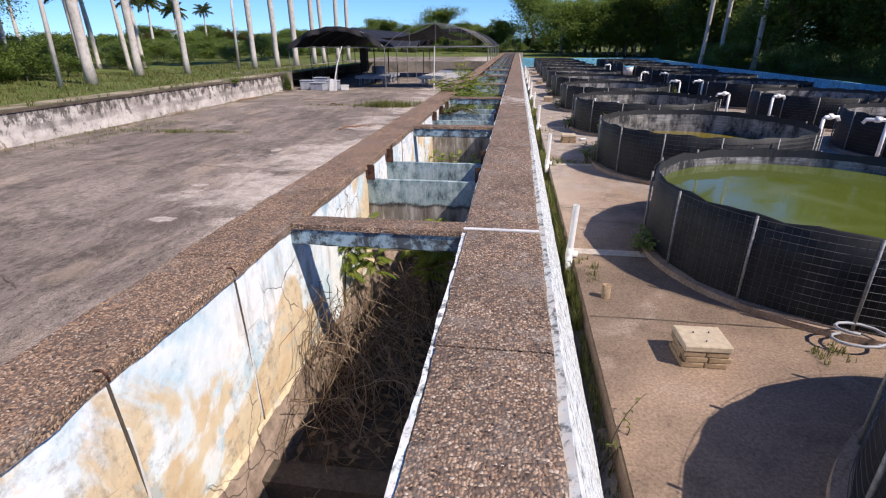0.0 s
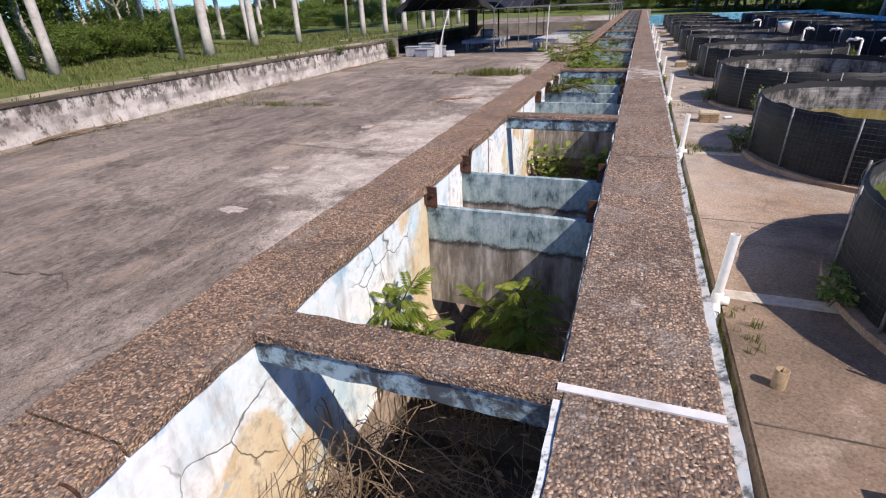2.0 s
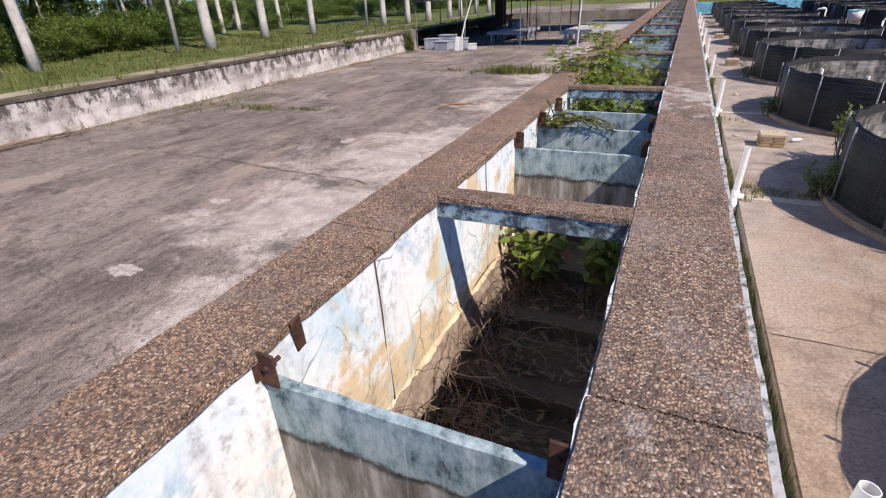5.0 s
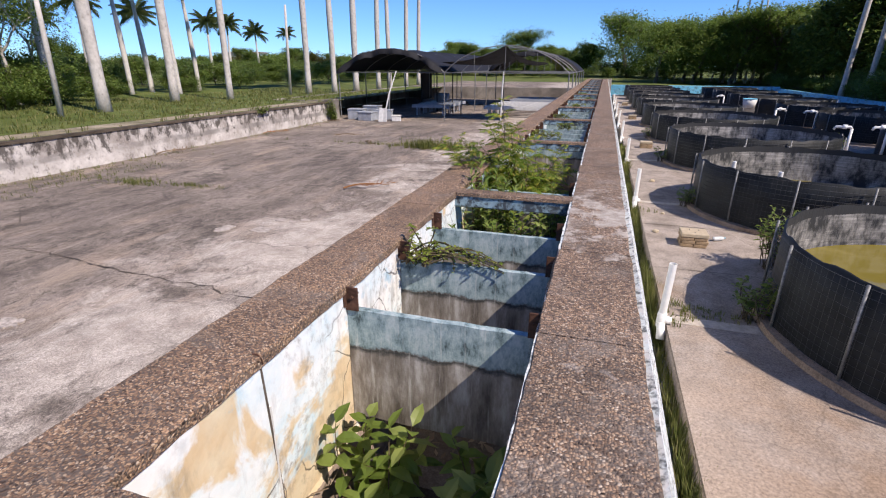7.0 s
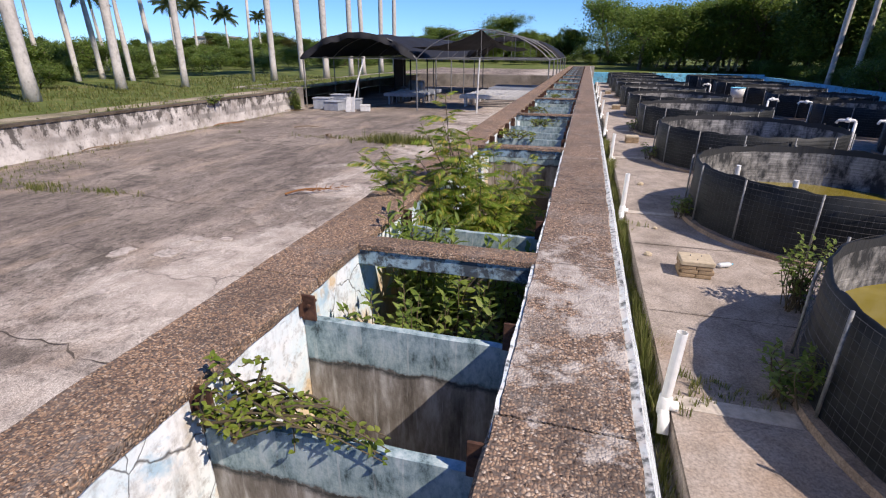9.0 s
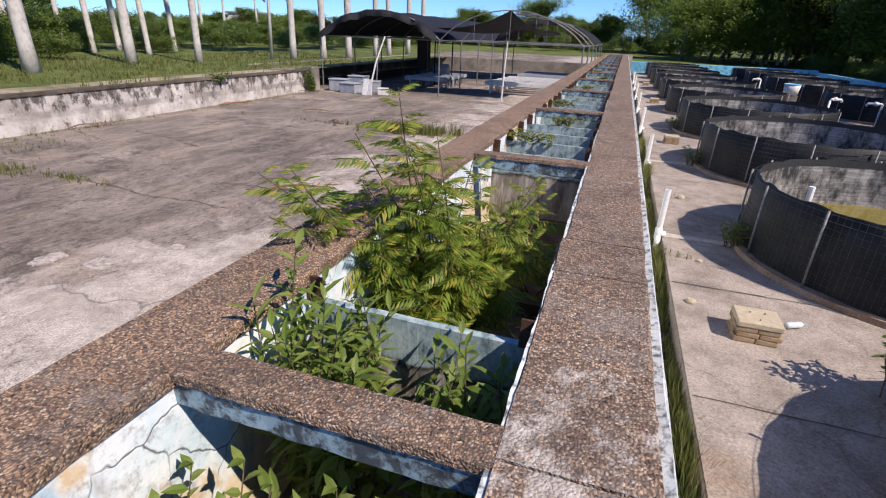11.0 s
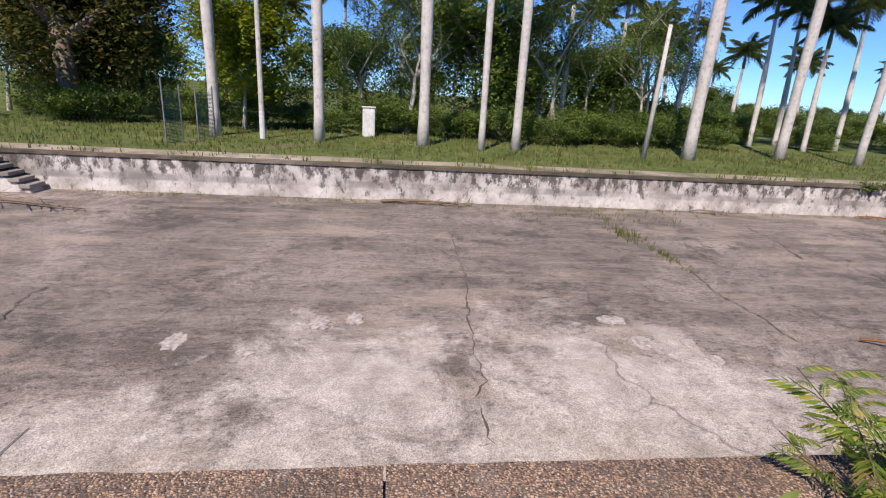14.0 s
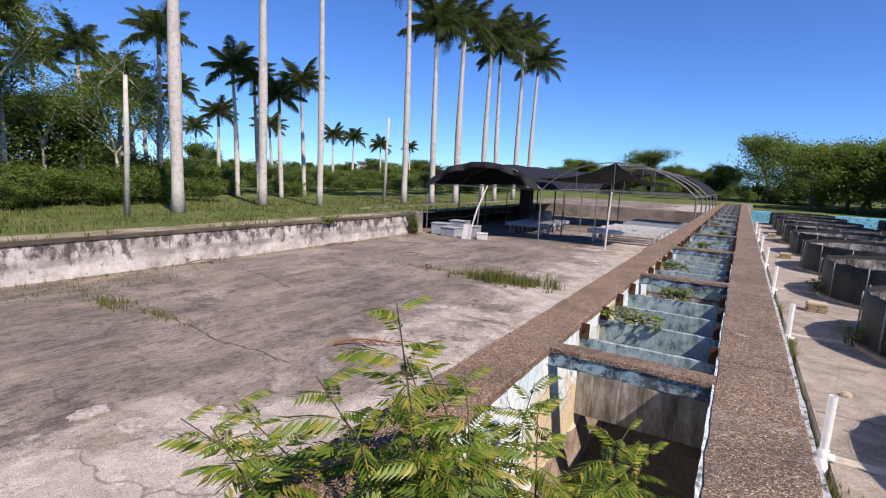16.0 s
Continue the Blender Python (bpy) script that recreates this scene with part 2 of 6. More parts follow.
def leaf_material(name, dark, light, tip=None, rough=0.5):
    n = Nodes(name, rough, spec=0.35)
    c = n.ramp(n.island(), [(0.0, dark), (0.6, light), (1.0, tip or light)])
    c = n.mix(n.noise(2.0, 3), c, tuple(x * 0.75 for x in dark))
    n.p.inputs["Subsurface Weight"].default_value = 0.0
    m = n.done(c)
    tr = n.t.nodes.new("ShaderNodeBsdfTranslucent")
    n.link(c, tr.inputs[0])
    ms = n.t.nodes.new("ShaderNodeMixShader")
    ms.inputs[0].default_value = 0.46
    out = n.t.nodes["Material Output"]
    n.t.links.new(n.p.outputs[0], ms.inputs[1])
    n.t.links.new(tr.outputs[0], ms.inputs[2])
    n.t.links.new(ms.outputs[0], out.inputs[0])
    return m


def bark_material(name, light, dark, ring=7.0):
    n = Nodes(name, 0.9, spec=0.15)
    a = n.noise(ring, 6, 0.65, n.stretch(0.9, 0.9, 0.6))
    c = n.ramp(a, [(0.28, dark), (0.42, tuple(0.7 * x + 0.3 * y for x, y in zip(light, dark))), (0.6, light)])
    c = n.mix(n.ramp(n.noise(0.9, 6, 0.65), [(0.5, 0.0), (0.72, 0.6)]), c, dark)
    n.bump(a, 0.4, 0.02)
    return n.done(c)


def water_material(name, col, scum):
    n = Nodes(name, 0.08, spec=0.5)
    w = n.noise(0.8, 6, 0.6, warp=0.8)
    c = n.mix(n.ramp(w, [(0.5, 0.0), (0.7, 0.6)]), col, scum)
    n.bump(n.noise(3.0, 3), 0.04, 0.02)
    return n.done(c, n.ramp(w, [(0.45, 0.05), (0.75, 0.3)]))


def grass_material():
    n = Nodes("meadow", 0.95, spec=0.1)
    c = n.ramp(n.noise(0.5, 9, 0.68), [(0.3, (0.07, 0.1, 0.025)), (0.5, (0.125, 0.155, 0.042)), (0.7, (0.22, 0.22, 0.085))])
    bare = n.ramp(n.noise(0.2, 8, 0.6), [(0.6, 0.0), (0.7, 0.6)])
    c = n.mix(bare, c, (0.26, 0.2, 0.13))
    c = n.mix(n.ramp(n.noise(9, 6, 0.8), [(0.4, 0.0), (0.7, 0.6)]), c, (0.05, 0.065, 0.02))
    n.bump(n.noise(12, 6, 0.8), 0.8, 0.06)
    return n.done(c)


def court_material():
    """Yard slab: dark lichen crust, pale silt washed along its low eastern edge, pits and scuffs."""
    n = Nodes("court_concrete", 0.92, spec=0.15)
    x = n.axis(0)
    big = n.noise(0.22, 8, 0.62, warp=0.7)
    base = n.ramp(big, [(0.36, (0.13, 0.106, 0.088)), (0.5, (0.22, 0.182, 0.15)), (0.64, (0.38, 0.315, 0.26))])
    streak = n.ramp(n.noise(1.1, 8, 0.7, n.stretch(2.4, 0.5, 1)), [(0.42, 0.0), (0.66, 0.65)])
    base = n.mix(streak, base, (0.28, 0.23, 0.2))
    silt = n.calc("ADD", n.noise(0.45, 9, 0.62, warp=1.0), n.calc("MULTIPLY", n.calc("ADD", x, 8.2), 0.075))
    silt = n.calc("ADD", silt, n.calc("MULTIPLY", n.calc("MINIMUM", n.calc("SUBTRACT", n.axis(1), 12.0), 0.0), 0.034))
    fan = n.calc("ADD", n.calc("MULTIPLY", n.calc("ABSOLUTE", n.calc("ADD", x, 9.8)), 0.26), n.calc("MULTIPLY", n.calc("ABSOLUTE", n.calc("SUBTRACT", n.axis(1), 16.4)), 0.45))
    silt = n.calc("ADD", silt, n.calc("MULTIPLY", n.calc("MAXIMUM", n.calc("SUBTRACT", 1.0, fan), 0.0), 0.2))      # silt fan washed out of the long crack
    base = n.mix(n.ramp(silt, [(0.5, 0.0), (0.62, 0.85)]), base, n.ramp(n.noise(2.2, 6), [(0.35, (0.4, 0.345, 0.295)), (0.65, (0.6, 0.535, 0.465))]))
    bare = n.ramp(silt, [(0.5, 1.0), (0.68, 0.3)])
    flecks = n.ramp(n.noise(13, 10, 0.88, n.stretch(1.0, 0.5, 1)), [(0.42, 0.9), (0.5, 0.0)])
    base = n.mix(n.calc("MULTIPLY", flecks, bare), base, (0.06, 0.052, 0.045))
    pale = n.ramp(n.noise(8, 10, 0.88, n.stretch(1.0, 0.4, 1)), [(0.55, 0.0), (0.62, 0.65)])
    base = n.mix(n.calc("MULTIPLY", pale, bare), base, (0.42, 0.36, 0.305))
    crust = n.ramp(n.noise(1.6, 9, 0.8), [(0.5, 0.0), (0.58, 0.75)])
    base = n.mix(n.calc("MULTIPLY", n.calc("MULTIPLY", crust, n.ramp(bare, [(0.1, 0.25), (0.8, 1.0)])), n.ramp(n.noise(0.3, 5), [(0.4, 0.25), (0.58, 1.0)])), base, (0.075, 0.064, 0.054))
    warm = n.ramp(n.noise(0.5, 7, 0.65, n.stretch(1.6, 0.6, 1)), [(0.54, 0.0), (0.66, 0.5)])
    base = n.mix(warm, base, (0.42, 0.325, 0.245))
    sweep = n.ramp(n.noise(0.9, 10, 0.78, n.stretch(2.4, 0.3, 1)), [(0.5, 0.0), (0.6, 0.4)])      # dust swept along the yard
    base = n.mix(sweep, base, (0.36, 0.3, 0.25))
    fine = n.noise(52, 7, 0.88)
    base = n.mix(0.62, base, n.ramp(fine, [(0.4, 0.03), (0.5, 0.46), (0.6, 0.97)]), "OVERLAY")
    grit = n.ramp(n.voronoi(9), [(0.05, 0.8), (0.09, 0.0)])
    base = n.mix(n.calc("MULTIPLY", grit, n.ramp(n.noise(1.3), [(0.5, 0.0), (0.62, 1.0)])), base, (0.55, 0.5, 0.44))
    line = n.voronoi(0.16, "DISTANCE_TO_EDGE", n.warped(0.9, 0.9))
    cr = n.calc("MULTIPLY", n.ramp(line, [(0.0, 0.6), (0.003, 0.0)]), n.ramp(n.noise(0.5), [(0.42, 0.0), (0.55, 1.0)]))
    base = n.mix(cr, base, (0.06, 0.05, 0.045))
    n.bump(n.calc("ADD", n.calc("MULTIPLY", fine, 0.6), n.noise(5, 6)), 0.5, 0.015)
    return n.done(base)


def silted_liner():
    """Black sheet with a dried silt bloom below a clean rim band, in upright folds."""
    n = Nodes("silted_liner", 0.65, spec=0.3)
    z = n.axis(2)
    bloom = n.noise(2.2, 8, 0.7, n.stretch(1.5, 1.5, 0.8))
    rings = n.noise(14, 4, 0.6, n.stretch(0.15, 0.15, 2.0))
    f = n.calc("MULTIPLY", n.ramp(bloom, [(0.4, 0.0), (0.6, 1.0)]), n.ramp(rings, [(0.3, 0.35), (0.65, 1.0)]))
    f = n.calc("MULTIPLY", f, n.calc("LESS_THAN", n.calc("ADD", z, n.calc("MULTIPLY", n.noise(1.4), 0.12)), -0.84))
    c = n.mix(f, (0.03, 0.031, 0.033), (0.42, 0.4, 0.37))
    n.bump(n.noise(3, 4, 0.6, n.stretch(3, 3, 0.2)), 0.5, 0.03)
    return n.done(c)


PEBBLE = pebble_material("pebble_finish", 84, 0.3, 0.0)
PEBBLE_WORN = pebble_material("worn_pebble_finish", 74, 0.6, 0.45)
COURT = court_material()
APRON = slab_material("apron_concrete", (0.4, 0.325, 0.262), (0.29, 0.207, 0.145), (0.18, 0.132, 0.096), 0.7, 0.3, 30, 0.3, 0.7, 0.8)
MORTAR = slab_material("grey_mortar", (0.4, 0.36, 0.31), (0.27, 0.24, 0.21), (0.13, 0.115, 0.1), 0.5, 1.2, 50, 0.5, 0.4)
PIT = slab_material("pit_floor", (0.2, 0.165, 0.125), (0.12, 0.095, 0.07), (0.06, 0.048, 0.036), 0.5, 0.8, 30, 0.4, 0.3)
PLASTER = plaster_material()
BAFFLE = baffle_material()
BEAMFACE = flaked_paint("beam_paint", (0.2, 0.29, 0.33), (0.07, 0.083, 0.092), (0.022, 0.026, 0.032), 0.5, 6.5)
BATTER = flaked_paint("batter_wash", (0.5, 0.55, 0.55), (0.66, 0.66, 0.63), (0.07, 0.08, 0.08), 0.5, 7.0, 0.49)
POOLBLUE = flaked_paint("pool_blue", (0.12, 0.42, 0.56), (0.2, 0.45, 0.56), (0.06, 0.11, 0.14), 0.55, 1.6)
LIME = limewall_material()
RUST = plain("rusty_iron", (0.1, 0.048, 0.03), 0.85, 0.3, 0.5, 20)
LINER = plain("black_pond_liner", (0.014, 0.0165, 0.0175), 0.58, 0, 0.5, 3.0, 0.25, 0.5)
LINER_IN = silted_liner()
STEEL = plain("galvanised_steel", (0.22, 0.22, 0.215), 0.6, 0.4, 0.4, 14)
PVC = plain("white_pvc", (0.78, 0.77, 0.73), 0.4, 0, 0.08, 9, 0.5, 0.05)
WHITE = plain("weathered_white", (0.62, 0.61, 0.58), 0.6, 0, 0.18, 5)
GREYBOX = plain("grey_fibreglass", (0.33, 0.35, 0.38), 0.55, 0, 0.2, 4)
SHADE = plain("black_shade_cloth", (0.014, 0.014, 0.017), 0.75, 0, 0.4, 1.5, 0.3, 0.4)
BRICK = plain("sandy_brick", (0.33, 0.24, 0.15), 0.9, 0, 0.35, 12, 0.2, 0.5)
CAPSTONE = plain("cement_cap", (0.46, 0.38, 0.27), 0.9, 0, 0.15, 14, 0.2, 0.4)
WATER_G = water_material("green_water", (0.085, 0.11, 0.02), (0.13, 0.15, 0.04))
WATER_Y = water_material("yellow_water", (0.19, 0.15, 0.022), (0.26, 0.21, 0.05))
MEADOW = grass_material()
PATHDIRT = slab_material("dirt_path", (0.45, 0.39, 0.3), (0.34, 0.28, 0.2), (0.14, 0.13, 0.07), 0.5, 1.0, 30, 0.0, 0.4)
PALMBARK = bark_material("royal_palm_bark", (0.58, 0.54, 0.49), (0.27, 0.24, 0.21))
PALEPALM = bark_material("pale_palm_bark", (0.62, 0.58, 0.52), (0.33, 0.29, 0.25))
BARK = bark_material("tree_bark", (0.2, 0.16, 0.12), (0.06, 0.05, 0.04), 3)
PALEBARK = bark_material("pale_tree_bark", (0.46, 0.42, 0.36), (0.2, 0.17, 0.14), 3)
CROWNSHAFT = plain("green_crownshaft", (0.12, 0.14, 0.06), 0.6, 0, 0.3, 4)
FROND = leaf_material("palm_frond", (0.07, 0.11, 0.03), (0.15, 0.195, 0.06), (0.25, 0.23, 0.1))
LEAF_D = leaf_material("dark_tree_leaf", (0.09, 0.15, 0.028), (0.24, 0.33, 0.07), (0.36, 0.42, 0.11))
LEAF_M = leaf_material("mid_tree_leaf", (0.11, 0.18, 0.032), (0.26, 0.36, 0.07), (0.4, 0.44, 0.12))
LEAF_L = leaf_material("bright_tree_leaf", (0.16, 0.21, 0.012), (0.36, 0.42, 0.03), (0.46, 0.46, 0.05))
LEAF_O = leaf_material("olive_rusty_leaf", (0.07, 0.09, 0.02), (0.17, 0.17, 0.04), (0.34, 0.2, 0.06))
NEEM = leaf_material("pinnate_leaf", (0.11, 0.19, 0.02), (0.31, 0.4, 0.05), (0.72, 0.53, 0.12), 0.42)
BROAD = leaf_material("broad_leaf", (0.14, 0.21, 0.035), (0.3, 0.39, 0.08), (0.44, 0.48, 0.15), 0.45)
FERN = leaf_material("fern_leaf", (0.15, 0.22, 0.025), (0.32, 0.38, 0.06), (0.44, 0.4, 0.1), 0.5)
GRASS = leaf_material("grass_blade", (0.13, 0.16, 0.035), (0.26, 0.27, 0.075), (0.5, 0.42, 0.19), 0.6)
DRY = leaf_material("dry_stalk", (0.24, 0.17, 0.11), (0.48, 0.36, 0.24), (0.66, 0.53, 0.38), 0.8)
DRYLEAF = leaf_material("dry_frond", (0.3, 0.13, 0.05), (0.52, 0.25, 0.1), (0.62, 0.36, 0.16), 0.8)
TWIG = plain("green_brown_twig", (0.1, 0.075, 0.04), 0.8, 0, 0.3, 20)


# ---- mesh helpers ----
class Builder:
    """Collects points and faces of one mesh."""

    def __init__(self):
        self.v, self.f, self.k = [], [], []

    def add(self, pts, faces, slot=0):
        b = len(self.v)
        self.v.extend(tuple(p) for p in pts)
        self.f.extend(tuple(i + b for i in f) for f in faces)
        self.k.extend([slot] * len(faces))
        return self

    def box(self, x0, x1, y0, y1, z0, z1, r=0.0, m=None, slot=0):
        """A box with chamfered edges."""
        if r <= 0:
            p = [(x, y, z) for x in (x0, x1) for y in (y0, y1) for z in (z0, z1)]
            f = [(0, 1, 3, 2), (4, 6, 7, 5), (0, 4, 5, 1), (2, 3, 7, 6), (0, 2, 6, 4), (1, 5, 7, 3)]
        else:
            p, c = [], (((x0 + x1) / 2, (y0 + y1) / 2, (z0 + z1) / 2), ((x1 - x0) / 2, (y1 - y0) / 2, (z1 - z0) / 2))
            at = {}
            for sx in (-1, 1):
                for sy in (-1, 1):
                    for sz in (-1, 1):
                        s = (sx, sy, sz)
                        for a in range(3):
                            at[s, a] = len(p)
                            p.append([c[0][i] + s[i] * (c[1][i] - (0 if i == a else r)) for i in range(3)])
            f = []
            for a in range(3):
                u, w = (a + 1) % 3, (a + 2) % 3
                for s0 in (-1, 1):
                    loop = []
                    for su, sw in ((-1, -1), (1, -1), (1, 1), (-1, 1)):
                        s = [0, 0, 0]
                        s[a], s[u], s[w] = s0, su, sw
                        loop.append(at[tuple(s), a])
                    f.append(tuple(loop if s0 > 0 else loop[::-1]))
                for su in (-1, 1):
                    for sw in (-1, 1):
                        lo, hi = [0, 0, 0], [0, 0, 0]
                        lo[a], hi[a] = -1, 1
                        lo[u] = hi[u] = su
                        lo[w] = hi[w] = sw
                        q = [at[tuple(lo), u], at[tuple(hi), u], at[tuple(hi), w], at[tuple(lo), w]]
                        f.append(tuple(q if su * sw > 0 else q[::-1]))
            for s in [(x, y, z) for x in (-1, 1) for y in (-1, 1) for z in (-1, 1)]:
                q = [at[s, 0], at[s, 1], at[s, 2]]
                f.append(tuple(q if s[0] * s[1] * s[2] > 0 else q[::-1]))
        if m is not None:
            p = [m @ Vector(q) for q in p]
        return self.add(p, f, slot)

    def tube(self, pts, radii, n=8, caps=True, slot=0):
        """A round limb through the points."""
        pts = [Vector(p) for p in pts]
        if not isinstance(radii, (list, tuple)):
            radii = [radii] * len(pts)
        rings = []
        up = Vector((0, 0, 1))
        for i, p in enumerate(pts):
            d = (pts[min(i + 1, len(pts) - 1)] - pts[max(i - 1, 0)]).normalized()
            a = d.cross(up if abs(d.z) < 0.9 else Vector((1, 0, 0))).normalized()
            if i and a.dot(last) < 0:
                a = -a
            last = a
            b = d.cross(a)
            rings.append([p + (a * math.cos(2 * math.pi * k / n) + b * math.sin(2 * math.pi * k / n)) * radii[i] for k in range(n)])
        f = []
        for i in range(len(pts) - 1):
            for k in range(n):
                f.append((i * n + k, i * n + (k + 1) % n, (i + 1) * n + (k + 1) % n, (i + 1) * n + k))
        if caps:
            f.append(tuple(range(n))[::-1])
            f.append(tuple((len(pts) - 1) * n + k for k in range(n)))
        return self.add([q for r in rings for q in r], f, slot)

    def lathe(self, cx, cy, prof, n=48, slot=0):
        """Turns (radius, height) pairs round an upright axis."""
        p = [(cx + r * math.cos(2 * math.pi * k / n), cy + r * math.sin(2 * math.pi * k / n), z) for r, z in prof for k in range(n)]
        f = [(i * n + k, i * n + (k + 1) % n, (i + 1) * n + (k + 1) % n, (i + 1) * n + k) for i in range(len(prof) - 1) for k in range(n)]
        return self.add(p, f, slot)

    def bar(self, ys, prof, wob=0.0, slot=0):
        """Carries a closed (x, z) outline along y, with a rough, broken edge."""
        n, p = len(prof), []
        for y in ys:
            for j, (x, z) in enumerate(prof):
                a = noise.noise(Vector((y * 3.1, j * 7.7, 1.3))) + 0.6 * noise.noise(Vector((y * 11.0, j * 3.3, 9.1)))
                b = noise.noise(Vector((y * 4.3, j * 5.1, 21.0)))
                p.append((x + wob * a, y, z + wob * 0.5 * b))
        f = [(i * n + (k + 1) % n, i * n + k, (i + 1) * n + k, (i + 1) * n + (k + 1) % n) for i in range(len(ys) - 1) for k in range(n)]
        f += [tuple(range(n)), tuple((len(ys) - 1) * n + k for k in range(n))[::-1]]
        return self.add(p, f, slot)

    def data(self, name, mats, smooth=False):
        me = bpy.data.meshes.new(name)
        me.from_pydata(self.v, [], self.f)
        for m in mats if isinstance(mats, (list, tuple)) else [mats]:
            me.materials.append(m)
        me.polygons.foreach_set("material_index", self.k)
        if smooth:
            me.polygons.foreach_set("use_smooth", [True] * len(self.f))
        me.update()
        return me


def thing(name, label, category, group="", kind="", at=None):
    """An Empty at the base of a thing."""
    ob = tagged(new(name), label, category, group, kind)
    if at is not None:
        ob.matrix_world = at
    return ob


def part(name, built, material, parent, label="", smooth=False):
    ob = new(name, built if isinstance(built, bpy.types.Mesh) else built.data(name, material, smooth))
    ob.parent = parent
    return tagged(ob, label)


def solo(name, built, material, label, category, kind="", smooth=False, group=""):
    return tagged(new(name, built.data(name, material, smooth)), label, category, group, kind)


def steps(a, b, d):
    n = max(1, round((b - a) / d))
    return [a + (b - a) * i / n for i in range(n + 1)]


rng = random.Random(7)

# ---- plan, in metres ----
XL0, XL1 = -2.58, -2.09        # west coping
XR0, XR1 = -0.70, -0.14        # east wall, walked on
Z_COURT, Z_APRON, Z_PIT, Z_LAWN = -2.28, -2.03, -1.72, -1.0
X_WEST = -19.3                 # courtyard wall
Y0, Y1 = -9.0, 78.0            # ends of the channel
X_EAST = 19.5                  # blue wall behind the tanks
BEAMS = [3.98, 8.97, 13.86, 18.55] + [23.35 + 4.85 * i for i in range(11)]

# ---- ground ----
def height(x, y):
    """The lawn swells a little; it falls away gently to the east."""
    h = Z_LAWN if x < 0 else Z_LAWN - 0.25
    d = max(0.0, abs(x) - 24) + max(0.0, y - 86) + max(0.0, -14 - y)
    h += 0.10 * noise.noise(Vector((x * 0.11, y * 0.11, 3))) * min(1, d / 4 + 0.2)
    return h + min(1.2, d * 0.012)


def build_ground():
    b = Builder()
    xs = [-2400, -600, -250, -150, -110] + steps(-90, -22, 2.0) + [-21.4, X_WEST - 0.32, -2.6, X_EAST + 0.4] + steps(22, 82, 4) + [110, 170, 300, 700, 2400]
    ys = [-2400, -600, -200, -90, -50, -30, -18] + [-12.0] + steps(-8, 76, 3.0) + [80.6] + steps(84, 130, 4) + [160, 220, 340, 700, 2400]
    n = len(ys)
    pts = [(x, y, height(x, y)) for x in xs for y in ys]
    faces = []
    for i in range(len(xs) - 1):
        for j in range(n - 1):
            inside = xs[i] >= X_WEST - 0.33 and xs[i + 1] <= X_EAST + 0.41 and ys[j] >= -12.01 and ys[j + 1] <= 80.61
            if not inside:
                faces.append((i * n + j, (i + 1) * n + j, (i + 1) * n + j + 1, i * n + j + 1))
    b.add(pts, faces)
    return solo("ground", b, MEADOW, "rough green meadow with bare patches reaching the horizon", "ground", "structure", True)


build_ground()

# dirt path along the top of the courtyard wall
b = Builder()
pth = steps(-12, 60, 1.2)
pts = []
for y in pth:
    w = 0.25 * noise.noise(Vector((0, y * 0.4, 0)))
    for k, x in enumerate((-21.6 + w, -21.0 + w, -20.2 + w * 0.5, X_WEST - 0.33)):
        pts.append((x, y, Z_LAWN + (0.012 if 0 < k < 3 else -0.03) + 0.03 * (k == 1)))
b.add(pts, [(i * 4 + j, i * 4 + j + 1, i * 4 + 5 + j, i * 4 + 4 + j)[::-1] for i in range(len(pth) - 1) for j in range(3)])
solo("path", b, PATHDIRT, "trodden pale dirt path along the wall top", "path", "structure", True)


def sheet(name, x0, x1, y0, y1, z, d, mat, label, cat, amp=0.012, deep=0.25):
    b = Builder()
    xs, ys = steps(x0, x1, d), steps(y0, y1, d)
    n = len(ys)
    pts = [(x, y, z + amp * noise.noise(Vector((x * 0.35, y * 0.35, 5)))) for x in xs for y in ys]
    b.add(pts, [(i * n + j, (i + 1) * n + j, (i + 1) * n + j + 1, i * n + j + 1) for i in range(len(xs) - 1) for j in range(n - 1)])
    b.box(x0, x1, y0, y1, z - deep - 0.05, z - 0.05)
    return solo(name, b, mat, label, cat, "structure", True)


sheet("courtyard_floor", X_WEST - 0.3, XL0 + 0.1, -12.0, 80.6, Z_COURT, 1.0, COURT, "blotched grey concrete yard floor with dark stains and cracks", "floor", 0.02)
sheet("apron", 0.72, X_EAST + 0.2, -12.0, 80.6, Z_APRON, 1.0, APRON, "warm beige concrete apron under the round tanks", "pavement", 0.006, 0.42)
sheet("gutter_floor", 0.2, 0.74, -12.0, 80.6, -2.38, 1.2, MORTAR, "narrow grey concrete drain beside the wall", "gutter", 0.01)
sheet("channel_floor", XL1 - 0.05, XR0 + 0.1, -9.2, 78.2, Z_PIT, 0.35, PIT, "dark damp channel floor littered with debris", "floor", 0.06)

# ---- west wall of the channel ----
near_ys = steps(-4.0, 26.0, 0.07)
far_ys = steps(26.0, Y1, 0.5)
west = thing("wall_west", "rendered channel wall, white, blue and yellow paint flaking", "wall", kind="structure")
prof = [(XL1, -0.075), (XL1, -0.4), (XL1, -0.8), (XL1, -1.25), (XL1 + 0.02, -1.3), (XL1 + 0.12, -1.8), (XL0 + 0.02, -2.3), (XL0 + 0.02, -0.075)]
for k, ys in enumerate((steps(Y0, -4.0, 0.4), near_ys, far_ys)):
    part("face", Builder().bar(ys, prof, 0.006), PLASTER, west)
SLABS_W = [Y0, -5.2, -1.1, 3.3, 5.42, 8.3, 13.2, 18.3, 23.3, 28.2, 38, 48, 58, 68, Y1]
